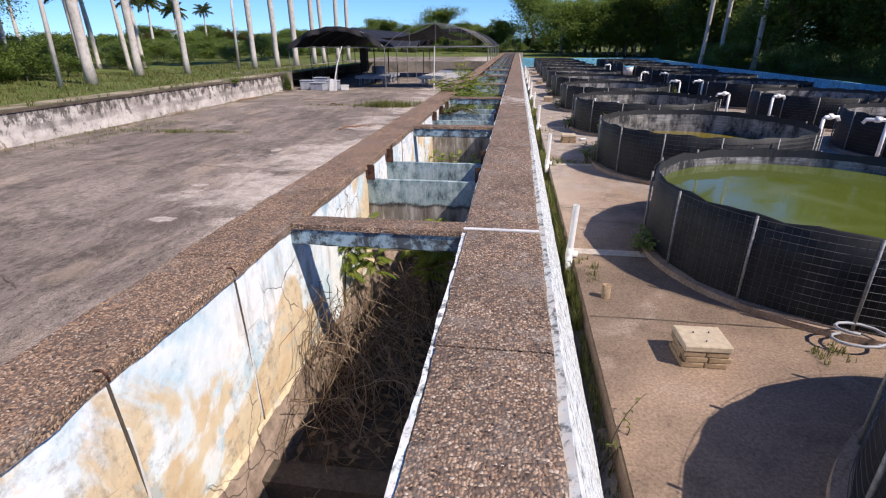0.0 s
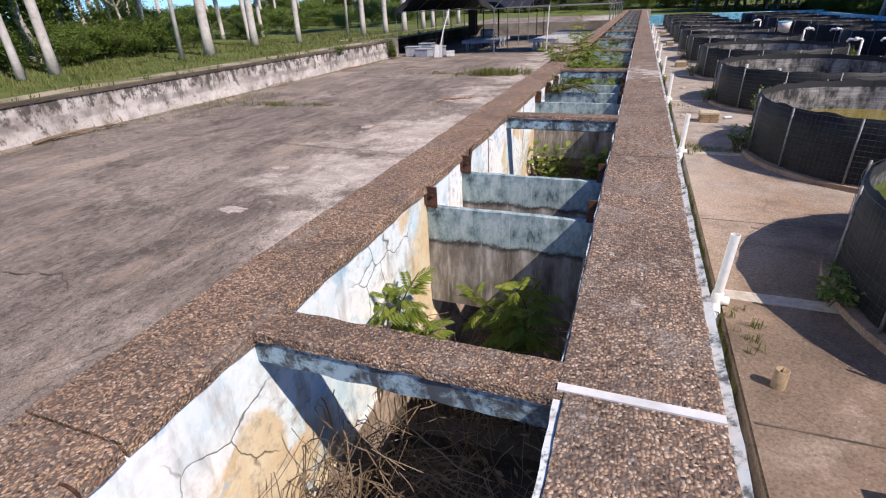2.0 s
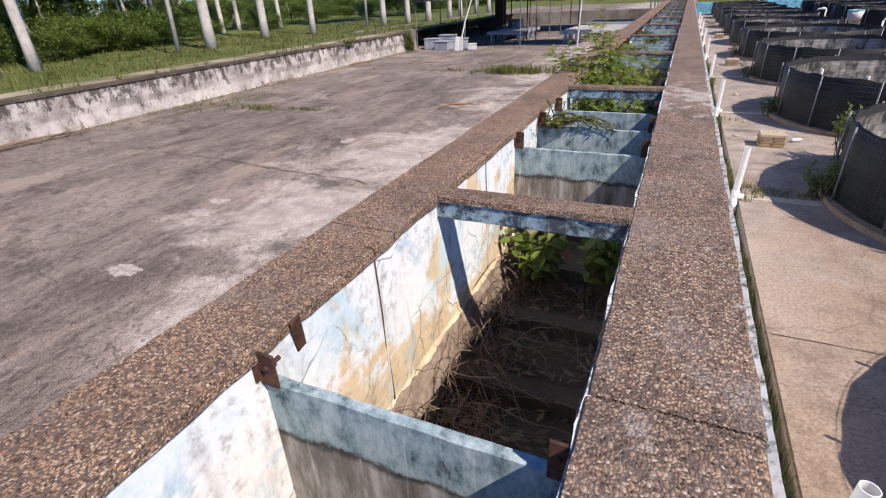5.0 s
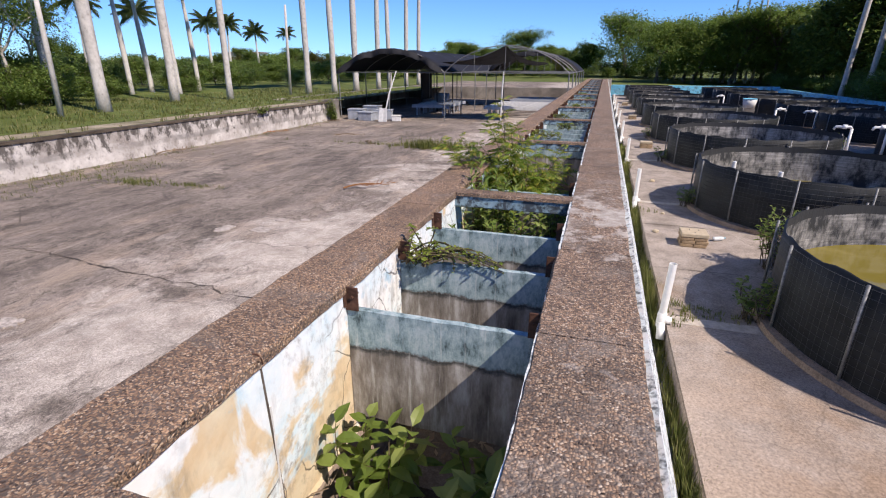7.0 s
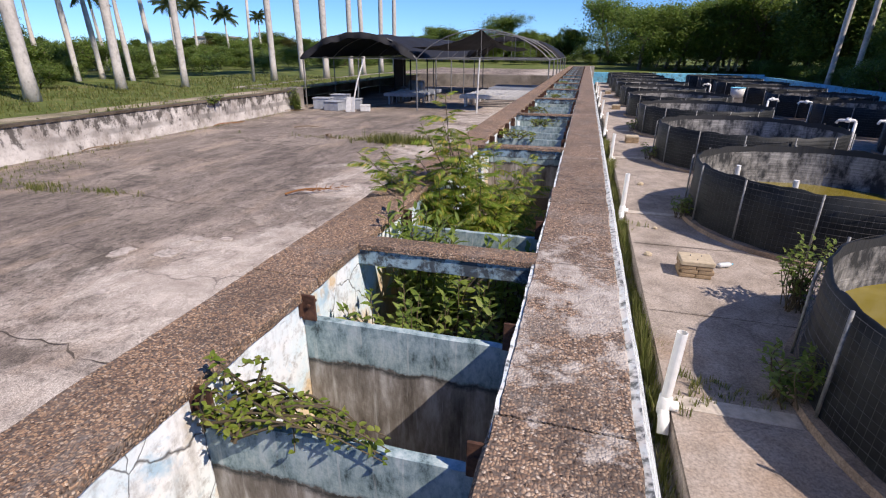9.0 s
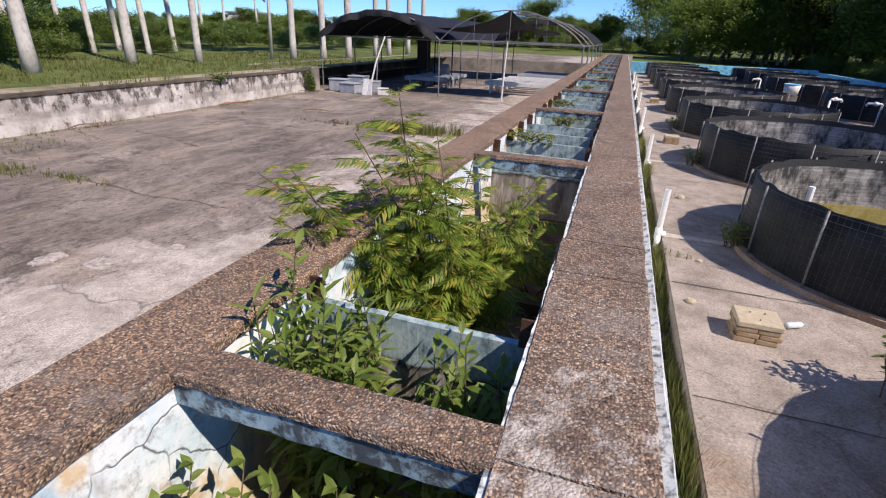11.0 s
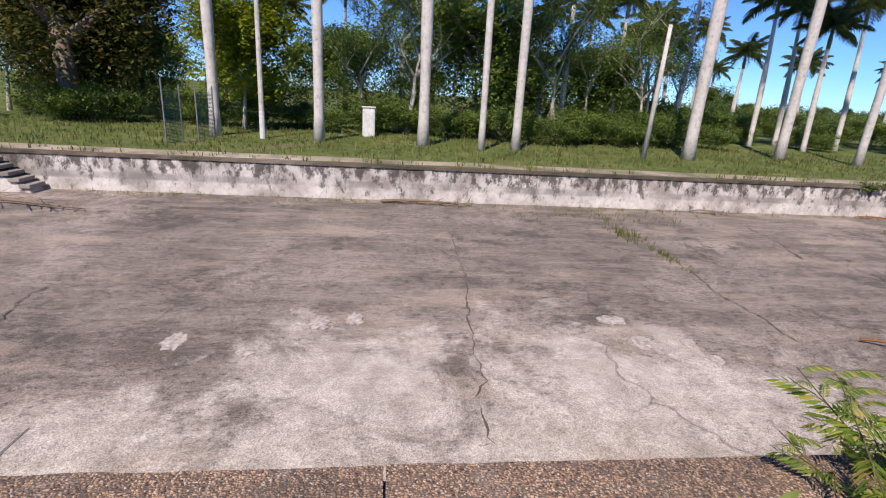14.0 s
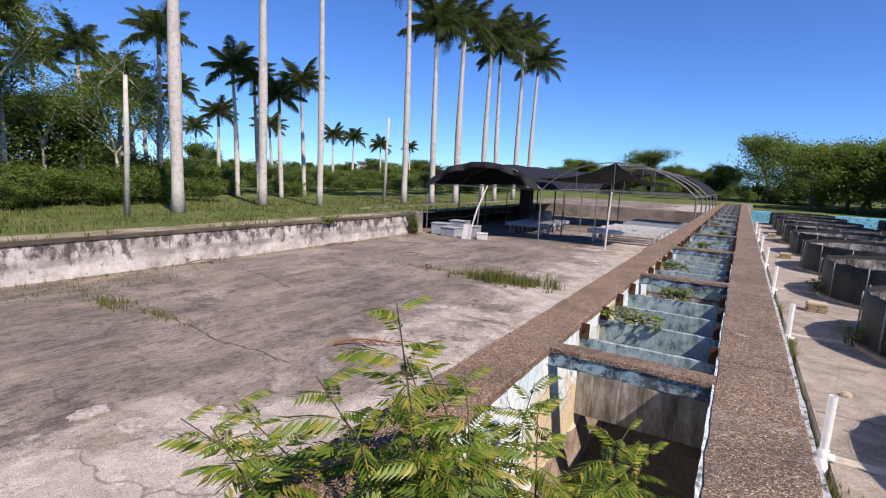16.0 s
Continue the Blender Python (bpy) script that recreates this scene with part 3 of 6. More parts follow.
for a, c in zip(SLABS_W, SLABS_W[1:]):
    o = rng.uniform(-0.012, 0.012)
    prof = [(XL1 + 0.012, -0.008), (XL1 + 0.016, -0.07), (XL0 - 0.01, -0.075), (XL0 + o, -0.02), (XL0 + 0.012 + o, 0.0), (XL1 - 0.006, 0.0)]
    part("coping_slab", Builder().bar(steps(a + 0.006, c - 0.006, 0.05 if a < 24 else 0.4), prof, 0.013), PEBBLE, west)

# ---- east wall, the one walked on ----
east = thing("wall_east", "battered channel wall with a pebble-finished top, whitewashed outside", "wall", kind="structure")
prof = [(XR0 + 0.02, -0.07), (XR0 + 0.02, -0.5), (XR0 + 0.02, -1.0), (XR0 + 0.02, -1.95), (0.57, -2.45), (0.5, -2.1), (0.22, -1.1), (0.05, -0.55), (XR1 + 0.04, -0.035), (XR1 - 0.02, -0.06)]
for ys in (steps(Y0, -4.0, 0.4), near_ys, far_ys):
    part("face", Builder().bar(ys, prof, 0.008), [BATTER], east)
SLABS_E = [Y0, -4.5, -1.3, 0.85, 2.45, 4.03, 7.3, 10.75, 12.2, 13.9, 15.52, 16.1, 19.2, 23.3, 28.7, 33.5, 43, 53, 63, 73, Y1]
for a, c in zip(SLABS_E, SLABS_E[1:]):
    o, q = rng.uniform(-0.018, 0.014), rng.uniform(-0.01, 0.01)
    prof = [(XR1 + q, -0.006), (XR1 + 0.012 + q, -0.065), (XR0 + 0.01 + o, -0.085), (XR0 - 0.012 + o, -0.03), (XR0 + 0.006 + o, 0.0), (XR1 - 0.012 + q, 0.0)]
    part("coping_slab", Builder().bar(steps(a + 0.007, c - 0.007, 0.05 if a < 24 else 0.4), prof, 0.012), PEBBLE_WORN, east)
part("white_joint", Builder().bar(steps(4.01, 4.05, 0.01), [(XR1 - 0.01, -0.03), (XR0 - 0.01, -0.03), (XR0 - 0.01, 0.006), (XR1 - 0.01, 0.006)], 0.005), WHITE, east, "strip of fresh white mortar")
# thin mortar lip on the channel edge
part("edge_lip", Builder().bar(steps(Y0, 26, 0.06), [(XR0 + 0.012, -0.1), (XR0 - 0.012, -0.09), (XR0 - 0.016, -0.012), (XR0 + 0.012, -0.012)], 0.012), BATTER, east)

# ---- cross beams and baffles of the channel ----
for i, y in enumerate(BEAMS):
    beam = thing("cross_beam", "concrete strut across the channel with flaking blue paint", "beam", "beams across the channel", at=pose(0, y, 0))
    far = y > 26
    w = 0.2
    xs = steps(XL1 - 0.02, XR0 + 0.02, 0.4 if far else 0.05)
    bb = Builder()
    prof = [(0, -0.05), (0.0, -0.17), (0.02, -0.185), (w - 0.02, -0.185), (w, -0.17), (w, -0.05)]
    pts = [(x, yy + 0.007 * noise.noise(Vector((x * 9, y + j, 0))), zz + 0.012 * noise.noise(Vector((x * 7, y, j * 3.0)))) for x in xs for j, (yy, zz) in enumerate(prof)]
    n = len(prof)
    fc = [(a * n + k, (a + 1) * n + k, (a + 1) * n + (k + 1) % n, a * n + (k + 1) % n) for a in range(len(xs) - 1) for k in range(n)]
    part("body", bb.add(pts, fc), BEAMFACE, beam)
    tb = Builder()
    prof = [(-0.012, -0.045), (w + 0.008, -0.045), (w + 0.004, 0.0), (-0.006, 0.0)]
    pts = [(x, yy + 0.012 * noise.noise(Vector((x * 8, y - j * 5, 4))), zz - (0.004 if zz == 0 else 0) + 0.004 * noise.noise(Vector((x * 7, y, j * 3.0)))) for x in xs for j, (yy, zz) in enumerate(prof)]
    fc = [(a * 4 + k, a * 4 + (k + 1) % 4, (a + 1) * 4 + (k + 1) % 4, (a + 1) * 4 + k) for a in range(len(xs) - 1) for k in range(4)]
    part("top", tb.add(pts, fc), PEBBLE, beam)

BAFFLES = [6.12, 7.07, 11.03, 12.05, 13.0, 14.9, 19.65, 20.6, 21.5, 22.45]
for y in BEAMS[4:]:
    BAFFLES += [y + 1.0, y + 1.95, y + 2.9, y + 3.85]


def make_baffle(y):
    t = thing("baffle", "thin concrete baffle plate, pale blue paint above bare grey", "baffle", "baffles in the channel", at=pose(0, y, 0))
    b = Builder()
    xs = steps(XL1 + 0.006, XR0 - 0.006 + 0.02, 0.09)
    ro = [(0.0, -0.2), (0.055, -0.2), (0.055, -1.12), (0.0, -1.12), (0.0, -0.7)]
    n = len(ro)
    pts = [(x, yy + 0.004 * noise.noise(Vector((x * 4, y, j))), zz + 0.008 * noise.noise(Vector((x * 6, y * 3, 2 + (j > 1))))) for x in xs for j, (yy, zz) in enumerate(ro)]
    fc = [(a * n + k, a * n + (k + 1) % n, (a + 1) * n + (k + 1) % n, (a + 1) * n + k) for a in range(len(xs) - 1) for k in range(n)]
    fc += [tuple(range(n))[::-1], tuple((len(xs) - 1) * n + k for k in range(n))]
    part("plate", b.add(pts, fc), BAFFLE, t)
    for sx, x0 in ((1, XL1 + 0.003), (-1, XR0 + 0.01)):
        br = Builder()
        x1 = x0 + sx * 0.10
        br.box(min(x0, x1), max(x0, x1), -0.02, -0.004, -0.2, -0.02, 0.003)
        br.box(min(x0, x0 + sx * 0.014), max(x0, x0 + sx * 0.014), -0.05, 0.03, -0.17, -0.06, 0.003)
        br.tube([(x0 + sx * 0.06, -0.035, -0.09), (x0 + sx * 0.06, 0.06, -0.09)], 0.012, 6)
        part("bracket", br, RUST, t, "rusty iron bracket")
    return t


for y in BAFFLES:
    if y < 76:
        make_baffle(y)

# ---- courtyard wall, stairs ----
lime = thing("wall_courtyard", "low whitewashed yard wall streaked with black algae", "wall", kind="structure")
prof = [(X_WEST, -1.05), (X_WEST, -1.65), (X_WEST + 0.03, -2.4), (X_WEST - 0.35, -2.4), (X_WEST - 0.35, -1.05)]
part("face", Builder().bar(steps(-12, 41.0, 0.25), prof, 0.02), LIME, lime)
prof = [(X_WEST + 0.05, -1.06), (X_WEST - 0.36, -1.06), (X_WEST - 0.36, -0.97), (X_WEST + 0.05, -0.96)]
part("coping", Builder().bar(steps(-12, 41.0, 0.2), prof, 0.03), PIT, lime, "dark lichen-covered coping")
stair = thing("stairs", "short grey concrete stair down into the yard", "stairs")
part("landing", Builder().box(X_WEST + 0.001, X_WEST + 0.95, -1.35, -0.42, Z_COURT - 0.02, -1.0, 0.02), LIME, stair)
for k in range(5):
    y, z = -0.42 + 0.3 * k, -1.2 - 0.2 * k
    part("step", Builder().box(X_WEST + 0.12, X_WEST + 0.92, y + 0.002, y + 0.36, z - 0.13, z, 0.012), MORTAR, stair)
part("string_wall", Builder().add([(x, y, z) for x in (X_WEST + 0.2, X_WEST + 0.84) for y, z in ((-0.42, Z_COURT), (1.1, Z_COURT), (1.0, -2.14), (-0.42, -1.36))],
                                  [(0, 1, 2, 3), (7, 6, 5, 4), (1, 5, 6, 2), (2, 6, 7, 3), (0, 3, 7, 4)]), LIME, stair)
# corner pier and the set-back walls behind the shelter
solo("pier", Builder().box(X_WEST - 0.4, X_WEST + 0.35, 41.0, 41.9, Z_COURT, -0.82, 0.04), MORTAR, "stained concrete pier at the yard corner", "pier", "structure")
backw = thing("wall_back", "dark stained retaining walls behind the shelter", "wall", kind="structure")
part("face", Builder().box(-24.6, -24.2, 41.8, 70.2, Z_COURT, -0.95, 0.02), MORTAR, backw)
part("face", Builder().box(-24.2, X_WEST - 0.4, 41.4, 41.8, Z_COURT, -0.95, 0.02), MORTAR, backw)
part("face", Builder().box(-24.2, XL0 - 0.02, 69.8, 70.2, Z_COURT, -0.92, 0.02), MORTAR, backw)
solo("courtyard_end_slab", Builder().box(-24.2, X_WEST - 0.31, 41.8, 69.8, Z_COURT - 0.2, Z_COURT, 0.0), COURT, "shaded grey yard slab", "floor", "structure")
solo("upper_slab", Builder().box(-24.0, XL0 - 0.02, 70.2, 104, -1.3, -0.9, 0.0), COURT, "raised grey concrete slab beyond the shelter", "floor", "structure")

# ---- blue pool walls ----
poolw = thing("wall_pool", "low blue-painted wall round the tank yard", "wall", kind="structure")
part("face", Builder().bar(steps(-12, 80, 0.5), [(X_EAST, -1.0), (X_EAST + 0.35, -1.0), (X_EAST + 0.35, -2.2), (X_EAST, -2.2)], 0.03), POOLBLUE, poolw)
part("face", Builder().box(0.4, X_EAST + 0.35, 80.0, 80.4, -2.2, -0.8, 0.03), POOLBLUE, poolw)
part("face", Builder().box(-19.7, X_EAST + 0.35, -12.3, -11.9, -2.3, -0.6, 0.03), MORTAR, poolw)
for x0, x1, y in ((XL0, 0.4, Y0), (XL0, 0.4, Y1)):
    solo("channel_end", Builder().box(x0, x1, y - 0.3, y, -2.4, -0.01, 0.02), MORTAR, "concrete end wall of the channel", "wall", "structure")


# ---- round tanks ----
TANK_R, RIM = 2.72, -0.76


def make_tank(cx, cy, level, water, wet):
    t = thing("round_tank", "black-lined round fish tank ringed with wire, " + wet, "tank", "round tanks", at=pose(cx, cy, 0))
    r, n = TANK_R, 96
    rand = random.Random(int(cx * 13 + cy * 7))
    ph = rand.uniform(0, 6)
    b = Builder()

    def ring(rad, z, wob):
        return [((rad + wob * (0.5 * math.sin(9 * a + ph) + 0.5 * math.sin(23 * a + 2 * ph))) * math.cos(a),
                 (rad + wob * (0.5 * math.sin(9 * a + ph) + 0.5 * math.sin(23 * a + 2 * ph))) * math.sin(a),
                 z + (0.018 * math.sin(17 * a + ph) + 0.012 * math.sin(31 * a) if z > -0.85 else 0.0)) for a in (2 * math.pi * k / n for k in range(n))]

    outer = [(r + 0.02, Z_APRON + 0.08, 0.03), (r + 0.01, -1.7, 0.02), (r, -1.25, 0.02), (r, RIM, 0.012), (r - 0.03, RIM + 0.012, 0.01)]
    pts = [p for q in outer for p in ring(*q)]
    f = [(i * n + k, i * n + (k + 1) % n, (i + 1) * n + (k + 1) % n, (i + 1) * n + k) for i in range(len(outer) - 1) for k in range(n)]
    part("liner", b.add(pts, f), LINER, t, smooth=True)
    b = Builder()
    inner = [(r - 0.03, RIM + 0.01, 0.01), (r - 0.04, -1.2, 0.02), (r - 0.05, -1.6, 0.02), (r - 0.1, Z_APRON + 0.12, 0.02)]
    pts = [p for q in inner for p in ring(*q)] + [(0, 0, Z_APRON + 0.05)]
    f = [(i * n + (k + 1) % n, i * n + k, (i + 1) * n + k, (i + 1) * n + (k + 1) % n) for i in range(len(inner) - 1) for k in range(n)]
    f += [(3 * n + (k + 1) % n, 3 * n + k, 4 * n) for k in range(n)]
    part("lining", b.add(pts, f), LINER_IN, t, "silt-bleached inner lining", True)
    part("plinth", Builder().lathe(0, 0, [(r + 0.16, Z_APRON - 0.02), (r + 0.15, Z_APRON + 0.09), (r - 0.05, Z_APRON + 0.1)], 64), APRON, t)
    if water is not None:
        part("water", Builder().add([((r - 0.06) * math.cos(2 * math.pi * k / n), (r - 0.06) * math.sin(2 * math.pi * k / n), level) for k in range(n)], [tuple(range(n))]), water, t)
    return t


def mesh_ring_data():
    b, r, n = Builder(), TANK_R + 0.045, 72
    for z in steps(Z_APRON + 0.12, RIM - 0.02, 0.105):
        b.lathe(0, 0, [(r, z - 0.003), (r + 0.005, z), (r, z + 0.003)], n)
    for k in range(190):
        a = 2 * math.pi * k / 190
        c, s = math.cos(a), math.sin(a)
        w = 0.0024
        b.add([(r * c - w * s, r * s + w * c, Z_APRON + 0.1), (r * c + w * s, r * s - w * c, Z_APRON + 0.1), (r * c + w * s, r * s - w * c, RIM), (r * c - w * s, r * s + w * c, RIM)], [(0, 1, 2, 3)])
    return b.data("wire_mesh", STEEL)


WIRE = mesh_ring_data()
WIRE.materials[0] = plain("dull_wire", (0.07, 0.07, 0.072), 0.6, 0.3, 0.3, 10)
POST = Builder().tube([(0, 0, Z_APRON + 0.02), (0, 0, RIM + 0.02)], 0.019, 8).data("post", STEEL, True)


def dress_tank(t, turn):
    part("wire_mesh", WIRE, None, t)
    for k in range(14):
        a = 2 * math.pi * k / 14 + turn
        o = part("post", POST, None, t)
        o.location = ((TANK_R + 0.075) * math.cos(a), (TANK_R + 0.075) * math.sin(a), 0)
    return t


TANKS = [dress_tank(make_tank(4.7, 2.3, -1.16, WATER_Y, "full of yellowish water"), 0.1),
         dress_tank(make_tank(4.8, 8.85, -1.05, WATER_G, "full of green water"), 0.3),
         dress_tank(make_tank(4.85, 15.5, -1.45, WATER_Y, "half full of mustard water"), 0.52),
         dress_tank(make_tank(4.8, 22.3, -1.68, WATER_Y, "with a shallow yellow puddle"), 0.2)]
dry = dress_tank(make_tank(4.85, 29.2, -1.9, None, "standing dry"), 0.4)
for k in range(7):
    copy_thing(dry, pose(4.8, 36.05 + 6.85 * k, 0, 0, 0, 40 * k))
for k in range(10):
    copy_thing(dry, pose(13.0, 11.3 + 6.9 * k, 0, 0, 0, 57 * k))

# ---- royal palms ----
def frond(b, m, length, seed, n=22, droop=1.0):
    """One feather leaf: an arched midrib with hanging leaflets."""
    r = random.Random(seed)
    pts = []
    for i in range(n + 1):
        s = i / n
        pts.append(Vector((length * (s - 0.12 * s * s * droop), 0, length * (0.32 * s - 0.62 * droop * s * s))))
    rib = [m @ p for p in pts]
    b.tube(rib[::3] + ([rib[-1]] if n % 3 else []), [0.045 * (1 - 0.85 * i / (len(rib[::3]))) for i in range(len(rib[::3]) + (1 if n % 3 else 0))], 4, False)
    for i in range(2, n + 1):
        s = i / n
        ll = length * 0.3 * (math.sin(math.pi * min(1, s * 0.8 + 0.15)) * 0.8 + 0.25)
        for side in (-1, 1):
            for lift in (0.15, -0.35):
                d = Vector((0.5 + 0.2 * r.random(), side * (0.75 + 0.2 * r.random()), lift - 0.45 + r.uniform(-0.15, 0.15))).normalized() * ll
                w = Vector((0.05, 0, 0.012)) * (0.8 + 0.5 * r.random())
                p = pts[i]
                b.add([m @ (p - w), m @ (p + w), m @ (p + d * 0.6 + w * 0.8 + Vector((0, 0, -0.02))), m @ (p + d + Vector((0, 0, -0.16 * ll)))], [(0, 1, 2, 3)])


def crown_data(seed, length=3.9, count=19):
    r = random.Random(seed)
    b = Builder()
    for k in range(count):
        a = 360 * k / count + r.uniform(-12, 12)
        el = 78 - 118 * ((k * 7) % count) / count
        frond(b, pose(0, 0, 0.2, 0, -el * 0.8, a), length * r.uniform(0.75, 1.0), seed * 100 + k, 20, 0.6 + 0.45 * r.random())
    b.tube([(0, 0, -0.2), (0.05, 0, 1.8)], [0.08, 0.01], 5)
    return b.data("crown", FROND)


CROWNS = [crown_data(s) for s in (1, 2, 3)]


def trunk_data(name, h, r0, mat, seed):
    r = random.Random(seed)
    b = Builder()
    pts, rad = [], []
    for i in range(13):
        s = i / 12
        pts.append((0.12 * math.sin(2.1 * s + seed) * s, 0.12 * math.cos(1.7 * s + seed) * s, h * s - 0.2))
        swell = 1.0 + 0.28 * math.exp(-((s - 0.45) / 0.22) ** 2) + 0.35 * math.exp(-s * 26)
        rad.append(r0 * swell * (1 - 0.32 * s) * (1 + 0.03 * r.uniform(-1, 1)))
    b.tube(pts, rad, 12)
    return b.data(name, mat, True), pts[-1]


TRUNKS = {}


def palm(x, y, h=18.0, r0=0.27, tilt=(0, 0), mat=None, seed=0, group="tall royal palms", pale=False, scale=1.0):
    z = height(x, y)
    t = thing("royal_palm", ("pale-trunked" if pale else "grey-trunked") + " royal palm with a feathery crown", "palm tree", group,
              at=pose(x, y, z, tilt[0], tilt[1], 0))
    key = (round(h), round(r0, 2), pale, seed % 3)
    if key not in TRUNKS:
        TRUNKS[key] = trunk_data("trunk", h, r0, PALEPALM if pale else PALMBARK, seed)
    me, top = TRUNKS[key]
    part("trunk", me, None, t)
    sh = part("crownshaft", Builder().tube([(0, 0, -0.15), (0, 0, 0.5), (0, 0, 1.5)], [r0 * 0.72, r0 * 0.8, r0 * 0.35], 10), CROWNSHAFT, t, "green sheath under the leaves", True)
    sh.location = top
    c = part("crown", CROWNS[seed % 3], None, t)
    c.location = (top[0], top[1], top[2] + 1.2)
    c.rotation_euler = (0, 0, seed * 1.7)
    c.scale = (scale, scale, scale)
    return t


AVENUE = [(-27.4, 4.3, 0.3, 0, 17), (-27.25, 9.5, 0.3, 0, 17), (-27.4, 14.9, 0.33, 0.3, 17), (-26.5, 17.9, 0.2, 0.4, 16), (-27.2, 19.9, 0.27, 1.6, 17), (-26.6, 29.5, 0.36, 1.2, 18),
          (-29.1, 37.0, 0.33, 1.0, 18), (-27.9, 41.2, 0.27, 1.0, 18), (-26.3, 49.8, 0.3, 0.8, 18), (-25.3, 52.8, 0.3, 0.5, 14.6), (-24.6, 56.0, 0.34, 1.2, 15.4),
          (-25.0, 62.4, 0.3, 1.0, 16), (-25.0, 65.7, 0.28, -1.5, 15.4), (-25.0, 71.0, 0.3, 1.0, 18), (-25.0, 75.7, 0.3, 1.2, 16.5)]
for i, (x, y, r0, lean, h) in enumerate(AVENUE):
    palm(x, y, h, r0 * 0.82, (lean * 0.4, lean), seed=i, scale=1.05)
r2 = random.Random(21)
for i, (az, d, h) in enumerate([(57, 46, 10.5), (50.2, 50, 9.6), (48.2, 53, 9.2), (46, 50, 7.6), (43.8, 55, 9.8), (55.5, 60, 8.5), (58, 62, 7.5), (59, 52, 7.0), (60, 55, 8.0), (61.5, 60, 7.5), (63, 50, 9.5), (52, 66, 7.0),
                                (66, 54, 9.0), (70, 50, 8.5), (74, 52, 9.5), (79, 55, 9.0), (85, 50, 8.5), (91, 52, 9.5), (97, 50, 8.0), (103, 54, 9.0), (68, 42, 10.5), (47, 72, 6.5), (41, 84, 6.5), (39, 95, 7.0), (54, 88, 6.0), (36, 110, 6.5), (33, 125, 7.0)]):
    az, d = az + min(4.6, 2.0 + 0.055 * (az - 33)), 0.93 * d
    x, y = -0.7 - d * math.sin(radians(az)), 13.6 + d * math.cos(radians(az))
    palm(x, y, h, 0.19, (r2.uniform(-2, 2), r2.uniform(-2, 2)), seed=i, group="palms behind the avenue", pale=i % 3 != 0, scale=r2.uniform(0.6, 0.8))
for i, (x, y) in enumerate([(18.0, 103), (19.6, 102.6), (21.0, 102.2), (22.0, 102), (20.9, 65.7), (22.6, 65.1), (22.8, 56.2), (25, 40), (24.5, 30)]):
    palm(x, y, 15.5, 0.17 if i < 4 else 0.22, (r2.uniform(-1, 1), r2.uniform(-1, 1)), seed=i + 3, group="palms by the tank yard", pale=True, scale=0.85)


# ---- broadleaf trees ----
def tree_data(seed, h, spread, mat, bark, leaf=0.36, n_leaf=4200, gap=0.35, trunk_r=0.3, fork=0.35):
    """Trunk with forking limbs and a crown of separate leaf sprays."""
    r = random.Random(seed)
    tb, tips = Builder(), []

    def limb(p, d, length, rad, depth):
        pts = [p]
        q = p.copy()
        for i in range(4):
            d = (d + Vector((r.uniform(-0.25, 0.25), r.uniform(-0.25, 0.25), r.uniform(-0.05, 0.2)))).normalized()
            q = q + d * length / 4
            pts.append(q.copy())
        tb.tube(pts, [rad * (1 - 0.13 * i) for i in range(5)], 7 if depth < 2 else 4, False)
        if depth >= 1:
            tips.extend(pts[2:])
        if depth < 3:
            for k in range(3 if depth else 4):
                a = 2 * math.pi * (k / 3.0) + r.uniform(0, 1.5)
                nd = (d * 0.5 + Vector((math.cos(a), math.sin(a), r.uniform(0.05, 0.6)))).normalized()
                limb(pts[r.choice((3, 4))], nd, length * r.uniform(0.55, 0.8), rad * 0.52, depth + 1)

    limb(Vector((0, 0, -0.2)), Vector((0, 0, 1)), h * fork, trunk_r, 0)
    box = max(max(abs(t.x), abs(t.y)) for t in tips)
    top = max(t.z for t in tips)
    sx, sz = spread / box, h / (top * 1.06)
    tb.v = [(x * (1 + (sx - 1) * min(1, z / (h * 0.3)) if z > 0 else 1), y * (1 + (sx - 1) * min(1, z / (h * 0.3)) if z > 0 else 1), z * sz) for x, y, z in tb.v]
    tips = [Vector((t.x * sx, t.y * sx, t.z * sz)) for t in tips]
    # fuller mass: sprays round the limb tips and over a lumpy shell down to the skirt
    cores = [(t, spread * r.uniform(0.12, 0.22)) for t in tips if r.random() > gap * 0.5]
    for _ in range(int(150 * (1 - gap))):
        a, e = r.uniform(0, 6.283), math.asin(r.uniform(-0.95, 1.0))
        k = r.uniform(0.55, 1.0)
        cores.append((Vector((spread * 0.86 * k * math.cos(a) * math.cos(e), spread * 0.86 * k * math.sin(a) * math.cos(e),
                              h * (0.5 + 0.43 * k * math.sin(e)) * (1 + 0.1 * math.sin(3 * a)))), spread * r.uniform(0.16, 0.3)))
    lb = Builder()
    per = max(5, n_leaf // len(cores))
    for t, rad in cores:
        for _ in range(per):
            o = Vector((r.gauss(0, 1), r.gauss(0, 1), r.gauss(0, 0.7))) * rad * 0.5
            a, e = r.uniform(0, 6.28), r.uniform(-0.7, 0.9)
            u = Vector((math.cos(a) * math.cos(e), math.sin(a) * math.cos(e), math.sin(e)))
            w = u.cross(Vector((r.uniform(-0.5, 0.5), r.uniform(-0.5, 0.5), 1))).normalized()
            s = leaf * r.uniform(0.5, 1.2)
            c = t + o
            if c.z > 0.05:
                lb.add([c - u * s * 0.5, c + w * s * 0.24, c + u * s * 0.5, c - w * s * 0.24], [(0, 1, 2, 3)])
    return tb.data("trunk", bark, True), lb.data("crown", mat)


